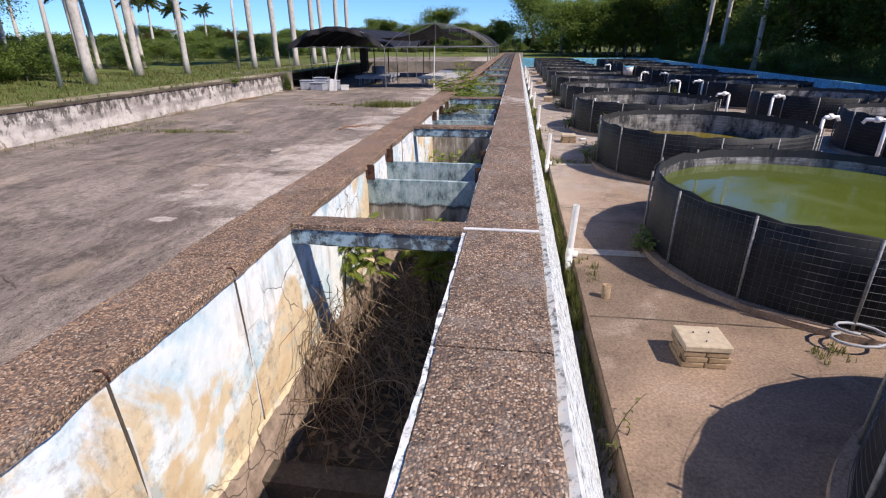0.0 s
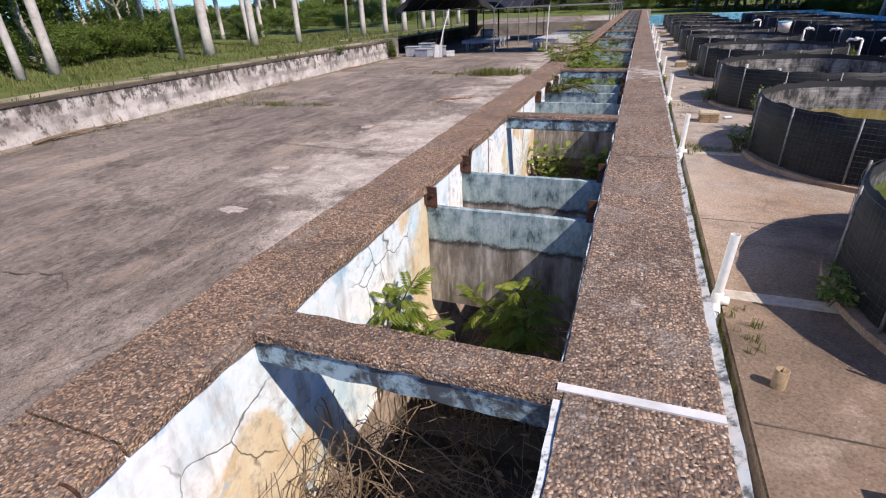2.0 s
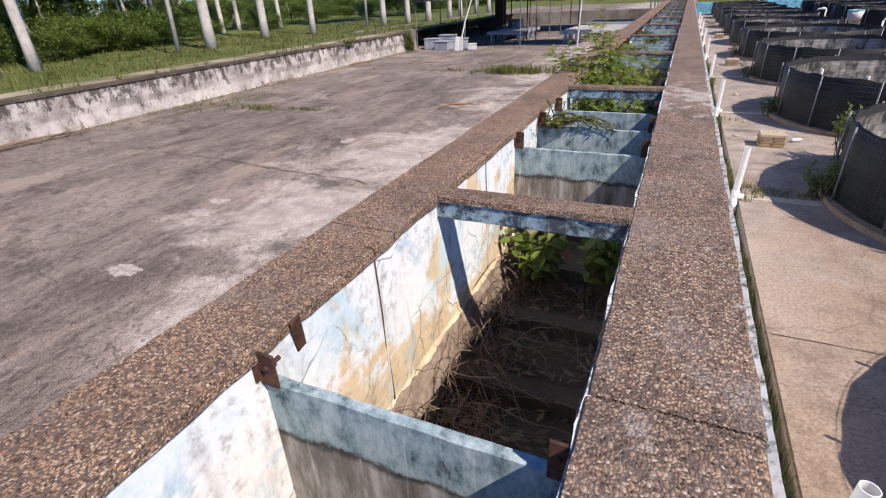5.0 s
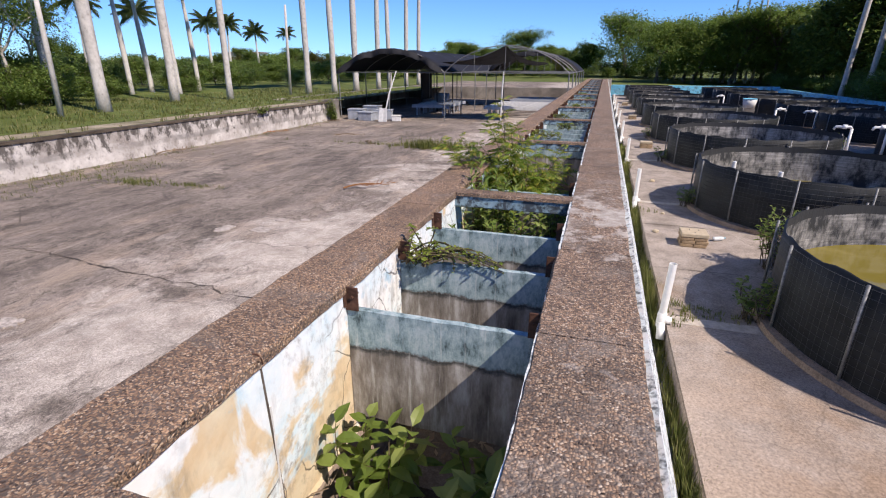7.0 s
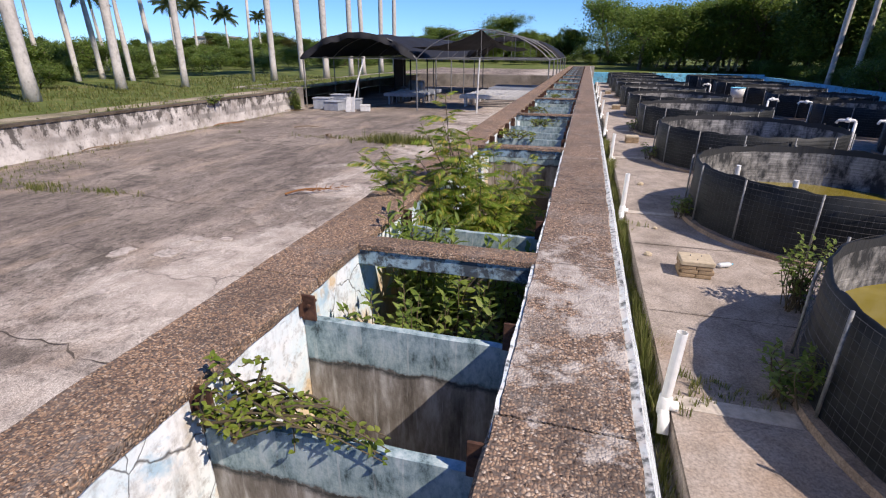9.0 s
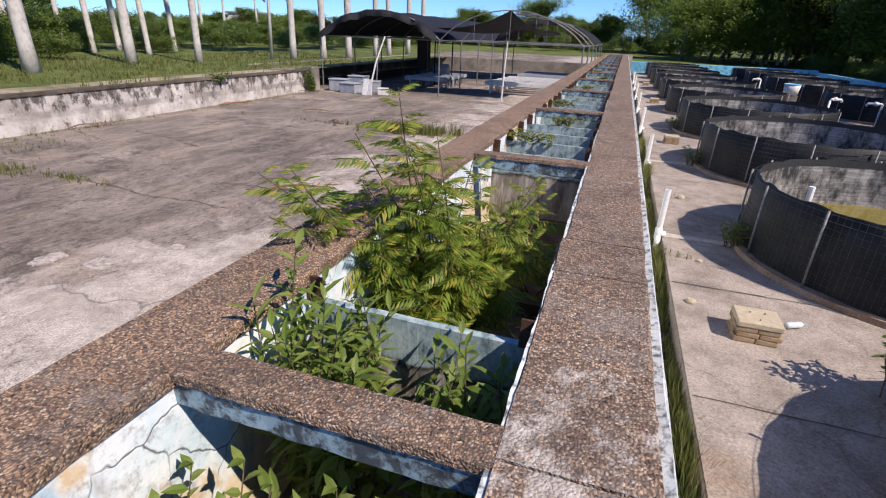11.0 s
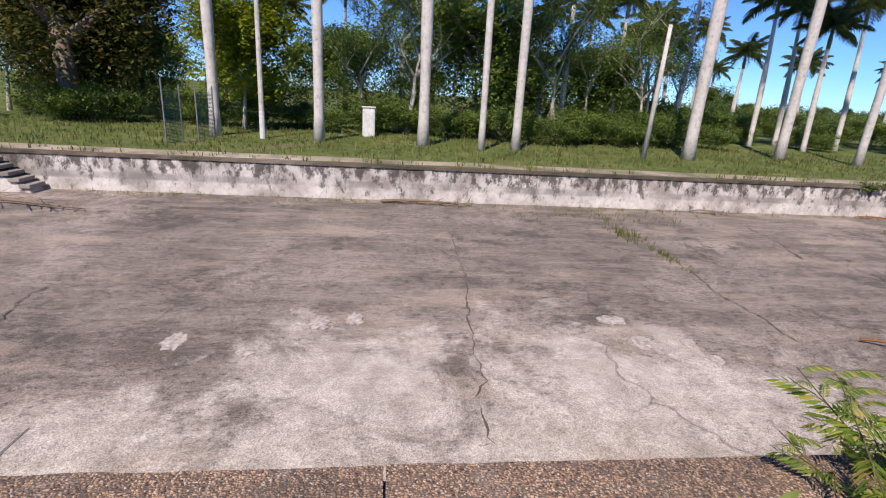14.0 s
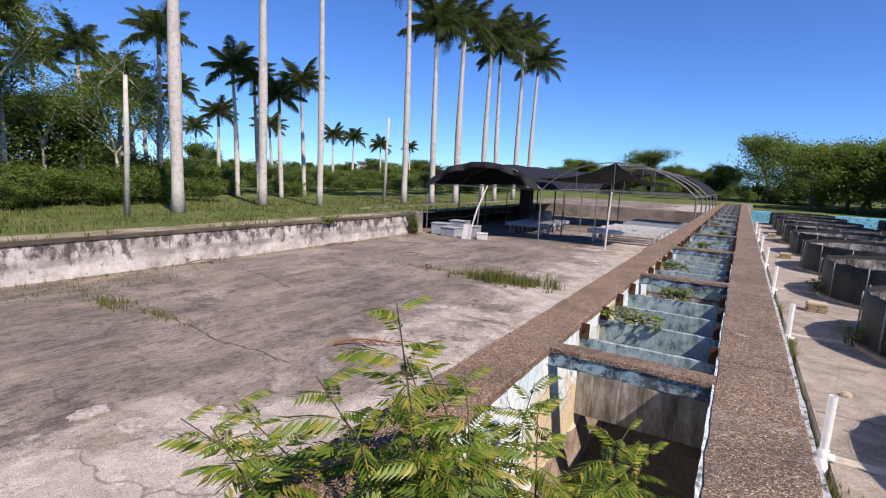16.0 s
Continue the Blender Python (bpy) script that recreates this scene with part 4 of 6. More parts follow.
TREES = {
    "dark": tree_data(1, 9, 4.6, LEAF_D, BARK, 0.42, 17000, 0.1),
    "round": tree_data(2, 10, 6.0, LEAF_M, BARK, 0.4, 16000, 0.05),
    "olive": tree_data(3, 12, 6.5, LEAF_O, BARK, 0.34, 34000, 0.0, 0.5, 0.25),
    "bright": tree_data(4, 8, 3.2, LEAF_L, PALEBARK, 0.3, 17000, 0.2, 0.14, 0.42),
    "sparse": tree_data(5, 11, 4.6, LEAF_M, PALEBARK, 0.22, 7000, 0.75, 0.2, 0.42),
    "bush": tree_data(6, 2.6, 2.2, LEAF_M, BARK, 0.2, 6000, 0.05, 0.06, 0.2),
    "scrub": tree_data(7, 2.4, 2.4, LEAF_D, BARK, 0.2, 6000, 0.05, 0.06, 0.2),
}
TREE_LABEL = {"dark": "dense dark green bushy tree", "round": "tall round-crowned mid-green tree", "olive": "broad old tree with olive and rusty leaves",
              "bright": "slender tree with bright yellow-green leaves", "sparse": "thinly leaved tree with pale branches",
              "bush": "rounded mid-green leafy bush", "scrub": "low dark green undergrowth shrub"}


def tree(kind, x, y, s=1.0, seed=0, z=None, sz=None):
    g = "trees at the wood's edge" if kind not in ("bush", "scrub") else "undergrowth"
    t = thing("tree" if kind not in ("bush", "scrub") else "bush", TREE_LABEL[kind], "tree" if kind not in ("bush", "scrub") else "bush", g,
              at=pose(x, y, height(x, y) if z is None else z, 0, 0, seed * 77))
    for nm, me in zip(("trunk", "crown"), TREES[kind]):
        part(nm, me, None, t).scale = (s, s, sz or s)
    return t


r3 = random.Random(5)
tree("olive", -34, -6.1, 1.2, 1)
tree("olive", -42, -11.0, 1.0, 4)
tree("bright", -31.5, 4.6, 1.08, 2)
tree("sparse", -35.2, 24.6, 1.1, 3)
tree("sparse", -34, 14.2, 1.05, 5)
tree("sparse", -37, 19.5, 1.15, 7)
for i, (k, x, y, sc) in enumerate([("sparse", -34.5, 30.5, 0.9), ("sparse", -39, 33.5, 1.0), ("dark", -45, 31, 0.8), ("round", -50, 28, 0.75), ("sparse", -42, 37, 0.85), ("dark", -52, 37, 0.6)]):
    tree(k, x, y, sc, 11 + i)
for i in range(36):
    k = ("dark", "sparse", "sparse", "round", "sparse", "sparse")[i % 6]
    y = -18.5 + i * 1.4 + r3.uniform(-1, 1)
    tree(k, -r3.uniform(36, 58), y, (r3.uniform(0.75, 1.05) if k == "sparse" else r3.uniform(0.6, 0.9)) * (0.45 if -1.5 < y < 5.5 else 1), i)
for i in range(36):
    tree(("scrub", "bush", "scrub")[i % 3], -r3.uniform(31.2, 36), -12 + i * 1.35, r3.uniform(0.35, 1.0), i)
for i in range(70):
    tree(("scrub", "bush", "dark", "scrub")[i % 4], -r3.uniform(38, 135), r3.uniform(36, 165), r3.uniform(0.9, 1.6) * (0.38 if i % 4 == 2 else 1), i)
for i in range(34):
    tree(("dark", "round")[i % 2], -125 + i * 3.6, r3.uniform(150, 200), r3.uniform(0.5, 0.8), i)
tree("round", -21, 128, 1.0, 4)
for i in range(44):
    k = ("dark", "round", "bright", "round", "dark")[i % 5]
    tree(k, r3.uniform(26, 40), 12 + i * 2.3, r3.uniform(0.75, 1.45) * (1.25 if k == "bright" else 1), i)
for i in range(14):
    az, d = radians(-17.0 + 1.2 * i), 118 + 8 * (i * 5 % 3)
    tree(("dark", "round", "dark")[i % 3], -0.5 + d * math.sin(az), 9.6 + d * math.cos(az), r3.uniform(0.6, 0.85), i)
tree("round", 3.8, 119, 1.28, 1)
tree("round", 7.5, 124, 1.15, 5)
for i in range(16):
    az, d = radians(5.0 + 0.85 * i), 88 + 9 * (i * 7 % 4)
    tree(("round", "dark", "bright", "dark")[i % 4], -0.5 + d * math.sin(az), 9.6 + d * math.cos(az), (1.05, 1.1, 1.45, 1.2)[i % 4] * r3.uniform(0.9, 1.05), i)
for i in range(44):
    tree(("scrub", "bush")[i % 2], r3.uniform(20.6, 25), 4 + i * 2.1, r3.uniform(0.5, 1.0), i)
for i in range(9):
    tree(("scrub", "bush")[i % 2], -18 + i * 3.6, r3.uniform(113, 118), r3.uniform(0.6, 0.9), i)
for i in range(26):
    tree(("dark", "scrub", "round", "bush")[i % 4], -46 + i * 3.0, r3.uniform(118, 150), (0.45, 1.3, 0.4, 1.4)[i % 4] * r3.uniform(0.8, 1.1), i)
for i in range(80):
    x = -r3.uniform(34, 58)
    tree(("scrub", "bush", "bush")[i % 3], x, 30 + i * 1.05 + r3.uniform(-3, 3), r3.uniform(0.5, 1.25), i)
for i in range(46):
    tree(("dark", "round", "bush", "olive")[i % 4], -105 + i * 2.2, r3.uniform(100, 140) + 14 * (i % 3), (0.5, 0.45, 1.5, 0.4)[i % 4] * r3.uniform(0.8, 1.2), i)


# ---- shade shelter at the end of the yard ----
def build_shelter():
    t = thing("shade_shelter", "steel-hoop shelter half covered with torn black shade cloth", "shelter")
    ys = [43.5 + 4.6 * i for i in range(6)]
    LX, MX, RX, EAVE = -19.7, -11.35, -2.75, 1.0

    def arch(x0, x1, rise, s):
        return x0 + (x1 - x0) * s, EAVE + rise * (1 - (2 * s - 1) ** 2) ** 0.85

    for i, y in enumerate(ys):
        for x in (LX, -15.6, MX, RX):
            if x == -15.6 and i % 2:
                continue
            lean = 0.12 if (i, x) == (0, -15.6) else 0.0
            part("post", Builder().tube([(x - lean, y, Z_COURT), (x + lean, y, EAVE)], 0.045, 8), STEEL, t)
        for x0, x1, rise in ((LX, MX, 1.6), (MX, RX, 1.75)):
            part("hoop", Builder().tube([(arch(x0, x1, rise, s / 16)[0], y, arch(x0, x1, rise, s / 16)[1]) for s in range(17)], 0.035, 6), STEEL, t)
            part("tie_bar", Builder().tube([(x0, y, EAVE), (x1, y, EAVE)], 0.025, 6), STEEL, t)
        part("king_post", Builder().tube([((MX + RX) / 2, y, EAVE), ((MX + RX) / 2, y, EAVE + 1.72)], 0.02, 6), STEEL, t)
        for k in (0.25, 0.75):
            x, z = arch(MX, RX, 1.75, k)
            part("strut", Builder().tube([(x, y, EAVE), (x, y, z)], 0.018, 5), STEEL, t)
    for x in (LX, MX, RX):
        part("eave_rail", Builder().tube([(x, ys[0], EAVE), (x, ys[-1], EAVE)], 0.03, 6), STEEL, t)
    part("ridge_rail", Builder().tube([((MX + RX) / 2, ys[0], EAVE + 1.74), ((MX + RX) / 2, ys[-1], EAVE + 1.74)], 0.025, 6), STEEL, t)

    def cloth(x0, x1, rise, y0, y1, name, hem):
        b = Builder()
        yy, n = steps(y0, y1, 0.7), 28
        pts = []
        for i, y in enumerate(yy):
            for k in range(n + 1):
                s = k / n
                x, z = arch(x0, x1, rise, s)
                sag = -0.10 * math.sin(math.pi * ((y - ys[0]) / 4.6 % 1.0)) * math.sin(math.pi * s)
                fold = 0.04 * noise.noise(Vector((x * 1.7, y * 0.8, 2)))
                pts.append((x, y + (hem * noise.noise(Vector((x * 1.1, 0, 4))) if i == 0 else 0), z + 0.05 + sag + fold))
        if hem:
            base = len(pts)
            for k in range(n + 1):
                x, y, z = pts[k]
                pts.append((x + 0.04, y - 0.05, max(EAVE - 0.1, z - 0.35 - 0.3 * abs(noise.noise(Vector((x * 1.9, 3, 1)))))))
            b.add(pts, [(k, k + 1, base + k + 1, base + k) for k in range(n)] + [(i * (n + 1) + k, (i + 1) * (n + 1) + k, (i + 1) * (n + 1) + k + 1, i * (n + 1) + k + 1) for i in range(len(yy) - 1) for k in range(n)])
        else:
            b.add(pts, [(i * (n + 1) + k, (i + 1) * (n + 1) + k, (i + 1) * (n + 1) + k + 1, i * (n + 1) + k + 1) for i in range(len(yy) - 1) for k in range(n)])
        part(name, b, SHADE, t, "black woven shade cloth", True)

    cloth(LX, MX, 1.6, 43.3, 66.7, "cloth_roof", 0.5)
    cloth(MX, RX, 1.75, 57.2, 66.7, "cloth_roof", 0.3)
    # torn cloth hanging from the ridge
    px, pz = (MX + RX) / 2, EAVE + 1.76
    for sx, far in ((-1, 4.6), (1, 2.7)):
        b = Builder()
        n, pts = 14, []
        for i in range(n + 1):
            s = i / n
            for k in range(7):
                q = k / 6
                x = px + sx * far * s
                top = pz - 1.05 * s ** 0.8 - 0.25 * math.sin(math.pi * s)
                drop = (0.25 + 1.35 * (1 - s) ** 1.5) * q
                pts.append((x + 0.08 * noise.noise(Vector((x, q * 3, 1))), 43.5 + 5.0 * q * (1 - 0.4 * s) + 0.2 * noise.noise(Vector((x * 2, q * 4, 5))), top - drop * 0.55 * (1 + 0.2 * noise.noise(Vector((x * 3, q, 2))))))
        b.add(pts, [(i * 7 + k, i * 7 + k + 1, i * 7 + 8 + k, i * 7 + 7 + k) for i in range(n) for k in range(6)])
        part("torn_cloth", b, SHADE, t, "torn strip of black shade cloth", True)
    return t


build_shelter()

prop = thing("leaning_pole", "pale bamboo pole propping up the shelter", "pole")
part("shaft", Builder().tube([(-7.2, 43.35, Z_COURT), (-7.15, 43.35, -0.2), (-7.1, 43.4, 1.1)], [0.06, 0.055, 0.045], 8), WHITE, prop)
prop = thing("leaning_pole", "pale bamboo pole leaning under the shelter front", "pole")
part("shaft", Builder().tube([(-15.5, 42.0, Z_COURT), (-15.2, 42.5, -0.4), (-14.9, 43.2, 1.1)], [0.06, 0.055, 0.045], 8), WHITE, prop)


def trough(x, y, length, z, mat, label, rz=0.0, group="fish troughs"):
    t = thing("trough", label, "trough", group, at=pose(x, y, Z_COURT, 0, 0, rz))
    h, w, l = z - Z_COURT, 0.36, length / 2
    for a, c, d, e in ((-l, l, -w, -w + 0.03), (-l, l, w - 0.03, w), (-l, -l + 0.03, -w + 0.03, w - 0.03), (l - 0.03, l, -w + 0.03, w - 0.03)):
        part("side", Builder().box(a, c, d, e, h - 0.24, h, 0.008), mat, t)
    part("bottom", Builder().box(-l + 0.03, l - 0.03, -w + 0.03, w - 0.03, h - 0.24, h - 0.2, 0.004), mat, t)
    for px in (-l + 0.4, l - 0.4):
        for py in (-w + 0.06, w - 0.06):
            part("leg", Builder().box(px - 0.05, px + 0.05, py - 0.05, py + 0.05, -0.01, h - 0.24, 0.006), mat, t)
    return t


for i in range(5):
    trough(-7.0 + 0.1 * i, 47.6 + 1.4 * i, 4.6, -1.48, WHITE, "long white fish trough on legs under the shelter")
for i in range(4):
    trough(-6.6, 56.5 + 1.5 * i, 4.4, -1.5, GREYBOX, "long grey-blue fish trough on legs under the shelter")
for i in range(4):
    trough(-13.6, 47.2 + 1.6 * i, 3.0, -1.45, GREYBOX, "grey trough standing on posts beside the shelter", group="grey troughs")


def crate(x, y, z, sx, sy, sz, rz, mat, label):
    t = thing("tub", label, "tub", "grey tubs", at=pose(x, y, z, 0, 0, rz))
    part("body", Builder().box(-sx * 0.93, sx * 0.93, -sy * 0.93, sy * 0.93, 0, sz - 0.06, 0.03), mat, t)
    part("rim", Builder().box(-sx, sx, -sy, sy, sz - 0.06, sz, 0.015), mat, t)


for x, y, rz, sz in ((-17.9, 42.6, 8, 0.75), (-16.7, 41.9, -6, 0.62), (-15.9, 43.1, 14, 0.7), (-17.2, 43.9, 2, 0.9)):
    crate(x, y, Z_COURT, 0.62, 0.5, sz, rz, GREYBOX, "grey fibreglass tub stacked by the wall")
crate(-14.5, 42.0, Z_COURT, 0.35, 0.3, 0.42, 20, WHITE, "small white tub on the yard floor")
for k, (x, rz) in enumerate(((-15.4, 8), (-15.1, -5))):
    t = thing("board", "white board leaning upright on the yard floor", "board", "white boards", at=pose(x, 41.2 + 0.1 * k, Z_COURT, -14, 4 * (1 - 2 * k), rz))
    part("panel", Builder().box(-0.16, 0.16, -0.02, 0.02, 0, 0.95, 0.01), WHITE, t)
drum = thing("drum", "grey metal drum lying on a stand", "drum")
part("shell", Builder().tube([(-14.9, 52.4, -1.22), (-13.7, 52.4, -1.22)], 0.42, 20), GREYBOX, drum, smooth=True)
for x in (-14.6, -14.0):
    part("stand", Builder().box(x - 0.05, x + 0.05, 52.0, 52.8, Z_COURT, -1.6, 0.01), STEEL, drum)
cage = thing("net_cage", "dark net cage on posts inside the shelter", "cage")
for x in (-15.6, -14.2, -12.8):
    part("post", Builder().tube([(x, 50.6, Z_COURT), (x, 50.6, 1.0)], 0.05, 6), SHADE, cage)
part("net", Builder().box(-15.64, -15.6, 50.74, 53.4, -1.3, 0.95, 0.004), SHADE, cage)


# ---- apron: standpipes, brick piers, stub, valves ----
def standpipe(x, y, lean):
    t = thing("standpipe", "white PVC standpipe rising from the drain edge", "pipe", "standpipes", at=pose(x, y, Z_APRON, lean[0], lean[1], 0))
    b = Builder()
    b.lathe(0, 0, [(0.052, 0.1), (0.052, 0.92), (0.046, 0.92), (0.046, 0.6)], 18)
    part("riser", b, PVC, t, smooth=False)
    part("tee", Builder().lathe(0, 0, [(0.0, -0.05), (0.062, -0.05), (0.066, 0.0), (0.066, 0.16), (0.052, 0.17)], 18), PVC, t, smooth=True)
    part("stub", Builder().tube([(0.0, 0, 0.06), (0.13, 0, 0.06)], 0.054, 14), PVC, t, smooth=True)
    part("elbow", Builder().tube([(0.0, -0.02, -0.01), (0.0, -0.13, -0.05), (0, -0.2, -0.16)], [0.06, 0.058, 0.058], 12), PVC, t, smooth=True)


for i, y in enumerate([1.6, 8.35, 15.15, 22.2, 28.4, 35.2, 42.0, 48.9, 55.7, 62.6]):
    standpipe(0.66 - 0.006 * i, y, (0.6 * math.sin(i * 2), 1.6 + math.sin(i * 1.3)))

BRICK_ME = Builder().box(-0.12, 0.12, -0.055, 0.055, -0.032, 0.032, 0.006).data("brick", BRICK)


def brick_pier(x, y, rz):
    t = thing("brick_pier", "small sandy brick pier under a cement cap", "pier", "brick piers", at=pose(x, y, Z_APRON, 0, 0, rz))
    part("core", Builder().box(-0.2, 0.2, -0.155, 0.155, 0, 0.2, 0.004), MORTAR, t)
    for c in range(3):
        z = 0.036 + 0.071 * c
        for k in range(2):
            for sy in (-1, 1):
                o = part("brick", BRICK_ME, None, t)
                o.matrix_basis = pose((k - 0.5) * 0.25 + (0.02 if c % 2 else -0.012), sy * 0.155, z, 0, 0, rng.uniform(-2, 2))
        for sx in (-1, 1):
            o = part("brick", BRICK_ME, None, t)
            o.matrix_basis = pose(sx * 0.205, 0.0, z, 0, 0, 90 + rng.uniform(-2, 2))
    part("cap", Builder().box(-0.255, 0.255, -0.22, 0.22, 0.212, 0.29, 0.012), CAPSTONE, t, "smooth cement cap")
    for sx, sy in ((-0.08, 0.06), (0.09, 0.07), (0.0, -0.12)):
        part("stud", Builder().tube([(sx, sy, 0.28), (sx, sy, 0.31)], 0.008, 6), STEEL, t)


for x, y, rz in ((1.84, 5.6, 2), (1.6, 18.95, 0), (1.62, 32.6, 1), (1.65, 46.3, 0), (1.6, 60.0, 0)):
    brick_pier(x, y, rz)
solo("pipe_stub", Builder().lathe(1.03, 6.95, [(0.062, Z_APRON - 0.02), (0.06, Z_APRON + 0.2), (0.05, Z_APRON + 0.205), (0.048, Z_APRON + 0.05), (0.0, Z_APRON + 0.05)], 16), BRICK,
     "short clay pipe stub standing on the apron", "pipe", smooth=True)


def valve(x, y, rz, h=-0.8):
    t = thing("valve_pipe", "white PVC inlet pipe with an elbow and valve", "pipe", "inlet pipes", at=pose(x, y, Z_APRON, 0, 0, rz))
    top = h - Z_APRON
    part("riser", Builder().tube([(0, 0, 0), (0, 0, top)], 0.05, 12), PVC, t, smooth=True)
    part("arm", Builder().tube([(0, 0, top), (-0.05, 0, top + 0.06), (-0.5, 0, top + 0.05), (-0.56, 0, top - 0.06)], 0.05, 12), PVC, t, smooth=True)
    v = part("valve", Builder().tube([(-0.16, 0, top + 0.055), (-0.3, 0, top + 0.055)], 0.075, 12), PVC, t, smooth=True)
    part("lever", Builder().box(-0.3, -0.14, -0.02, 0.02, top + 0.12, top + 0.15, 0.006), PVC, v)


for i, (x, y) in enumerate([(8.65, 9.6), (10.0, 9.2), (8.6, 16.7), (10.0, 16.2), (8.7, 24.0), (10.0, 23.0), (8.85, 31.5), (10.2, 31.9), (8.75, 40.6), (10.3, 39.4), (8.85, 54.5)]):
    valve(x, y, (-20, 10, 200)[i % 3])
tub = thing("white_tub", "white round tub with a blue rim on a block", "tub")
part("body", Builder().lathe(9.7, 50.2, [(0.0, -1.35), (0.38, -1.35), (0.46, -0.75), (0.43, -0.75), (0.36, -1.28)], 24), WHITE, tub, smooth=True)
part("rim", Builder().lathe(9.7, 50.2, [(0.46, -0.75), (0.49, -0.72), (0.44, -0.7), (0.42, -0.74)], 24), POOLBLUE, tub, smooth=True)
part("block", Builder().box(9.35, 10.05, 49.85, 50.55, Z_APRON, -1.355, 0.02), MORTAR, tub)
for x, y in ((3.6, 21.2), (2.9, 22.4)):
    p = thing("overflow_pipe", "white overflow pipe standing in the tank", "pipe", "overflow pipes")
    part("riser", Builder().tube([(x, y, Z_APRON + 0.1), (x, y, -0.82)], 0.05, 10), PVC, p)


# ---- plants ----
def feather(b, m, length, pairs, r, leaf=0.36, width=0.27):
    """A pinnate leaf: drooping midrib with paired curved leaflets."""
    pts = [Vector((length * s, 0, length * (0.18 * s - 0.55 * s * s))) for s in (i / (pairs + 1) for i in range(pairs + 2))]
    w0 = 0.0025
    for i in range(0, len(pts) - 1, 3):
        a, c = pts[i], pts[min(i + 3, len(pts) - 1)]
        b.add([m @ (a + Vector((0, w0, 0))), m @ (a - Vector((0, w0, 0))), m @ (c - Vector((0, w0, 0))), m @ (c + Vector((0, w0, 0)))], [(0, 1, 2, 3)])
    for i in range(1, len(pts)):
        s = i / len(pts)
        ll = length * leaf * (0.55 + 0.6 * math.sin(math.pi * (0.2 + 0.7 * s)))
        for side in (-1, 1):
            d = Vector((0.5, side * 0.75, -0.62 + r.uniform(-0.2, 0.2))).normalized()
            u = Vector((0.8, -side * 0.5, 0.1)).normalized() * ll * width * 0.5
            p = pts[i]
            q = p + d * ll * 0.5
            e = p + d * ll + Vector((0.18 * ll, 0, -0.2 * ll))
            b.add([m @ p, m @ (q - u), m @ e, m @ (q + u)], [(0, 1, 2, 3)])


def aim(p, d, spin):
    """A pose at p whose x axis runs along d."""
    q = Vector(d).to_track_quat("X", "Z").to_matrix().to_4x4()
    return Matrix.Translation(p) @ q @ pose(0, 0, 0, spin, 0, 0)


def curve_to(a, c, bend, r, n=8):
    a, c = Vector(a), Vector(c)
    off = Vector((r.uniform(-bend, bend), r.uniform(-bend, bend), 0))
    return [a.lerp(c, i / n) + off * math.sin(math.pi * i / n) + Vector((0, 0, 0.12 * math.sin(math.pi * i / n))) for i in range(n + 1)]


def feather_plant(name, label, base, tips, mat, seed, leaves=15, length=0.34, pairs=11, start=0.35):
    r = random.Random(seed)
    t = thing(name, label, "plant")
    sb, lb = Builder(), Builder()
    for tip in tips:
        pts = curve_to(Vector(base) + Vector((r.uniform(-0.12, 0.12), r.uniform(-0.2, 0.2), 0)), tip, 0.2, r)
        sb.tube(pts, [0.014 * (1 - 0.8 * i / 8) for i in range(9)], 5, False)
        for k in range(leaves):
            s = start + (1 - start) * (k + r.random()) / leaves
            i = min(7, int(s * 8))
            p = pts[i].lerp(pts[i + 1], s * 8 - i)
            a = k * 2.4 + r.uniform(-0.4, 0.4)
            up = 0.15 + 0.75 * max(0, s - 0.75) / 0.25
            lm = aim(p, (math.cos(a), math.sin(a), up), r.uniform(-25, 25))
            feather(lb, lm, length * r.uniform(0.6, 1.15) * (1.0 if s < 0.9 else 0.65), pairs, r)
    tagged(part("stem", sb, TWIG, t, smooth=True), kind="stuff")
    tagged(part("foliage", lb, mat, t), kind="stuff")
    return t


feather_plant("neem_sapling", "leafy sapling with pinnate yellow-green leaves growing in the channel", (-1.6, 16.2, Z_PIT),
              [(-1.92, 15.85, 1.0), (-2.45, 15.3, 0.5), (-2.1, 15.55, 0.72), (-2.6, 15.6, 0.3), (-1.0, 16.65, 0.16), (-1.1, 17.1, 0.12), (-1.5, 16.6, 0.3), (-2.1, 16.4, 0.5), (-1.45, 15.6, 0.15),
               (-1.75, 16.2, 0.62), (-2.0, 16.05, 0.68), (-1.75, 15.7, 0.52), (-1.85, 15.35, 0.16), (-2.3, 15.95, 0.3), (-1.25, 15.8, -0.2), (-1.7, 17.1, 0.25), (-1.95, 16.1, 0.2), (-1.6, 15.9, 0.34), (-1.8, 16.6, 0.05), (-1.35, 16.3, -0.1),
               (-1.6, 15.4, -0.3), (-1.95, 15.6, -0.05), (-1.2, 17.0, -0.2), (-0.95, 16.4, -0.15), (-2.2, 15.4, 0.1), (-1.5, 15.3, -0.5), (-1.3, 15.5, -0.6), (-2.4, 16.2, 0.15), (-1.15, 16.0, -0.4), (-1.9, 16.9, -0.1), (-1.0, 17.3, -0.1), (-2.75, 15.35, 0.42), (-2.85, 15.7, 0.32), (-2.5, 15.1, 0.22)], NEEM, 3, 25, 0.25, 7, 0.38)
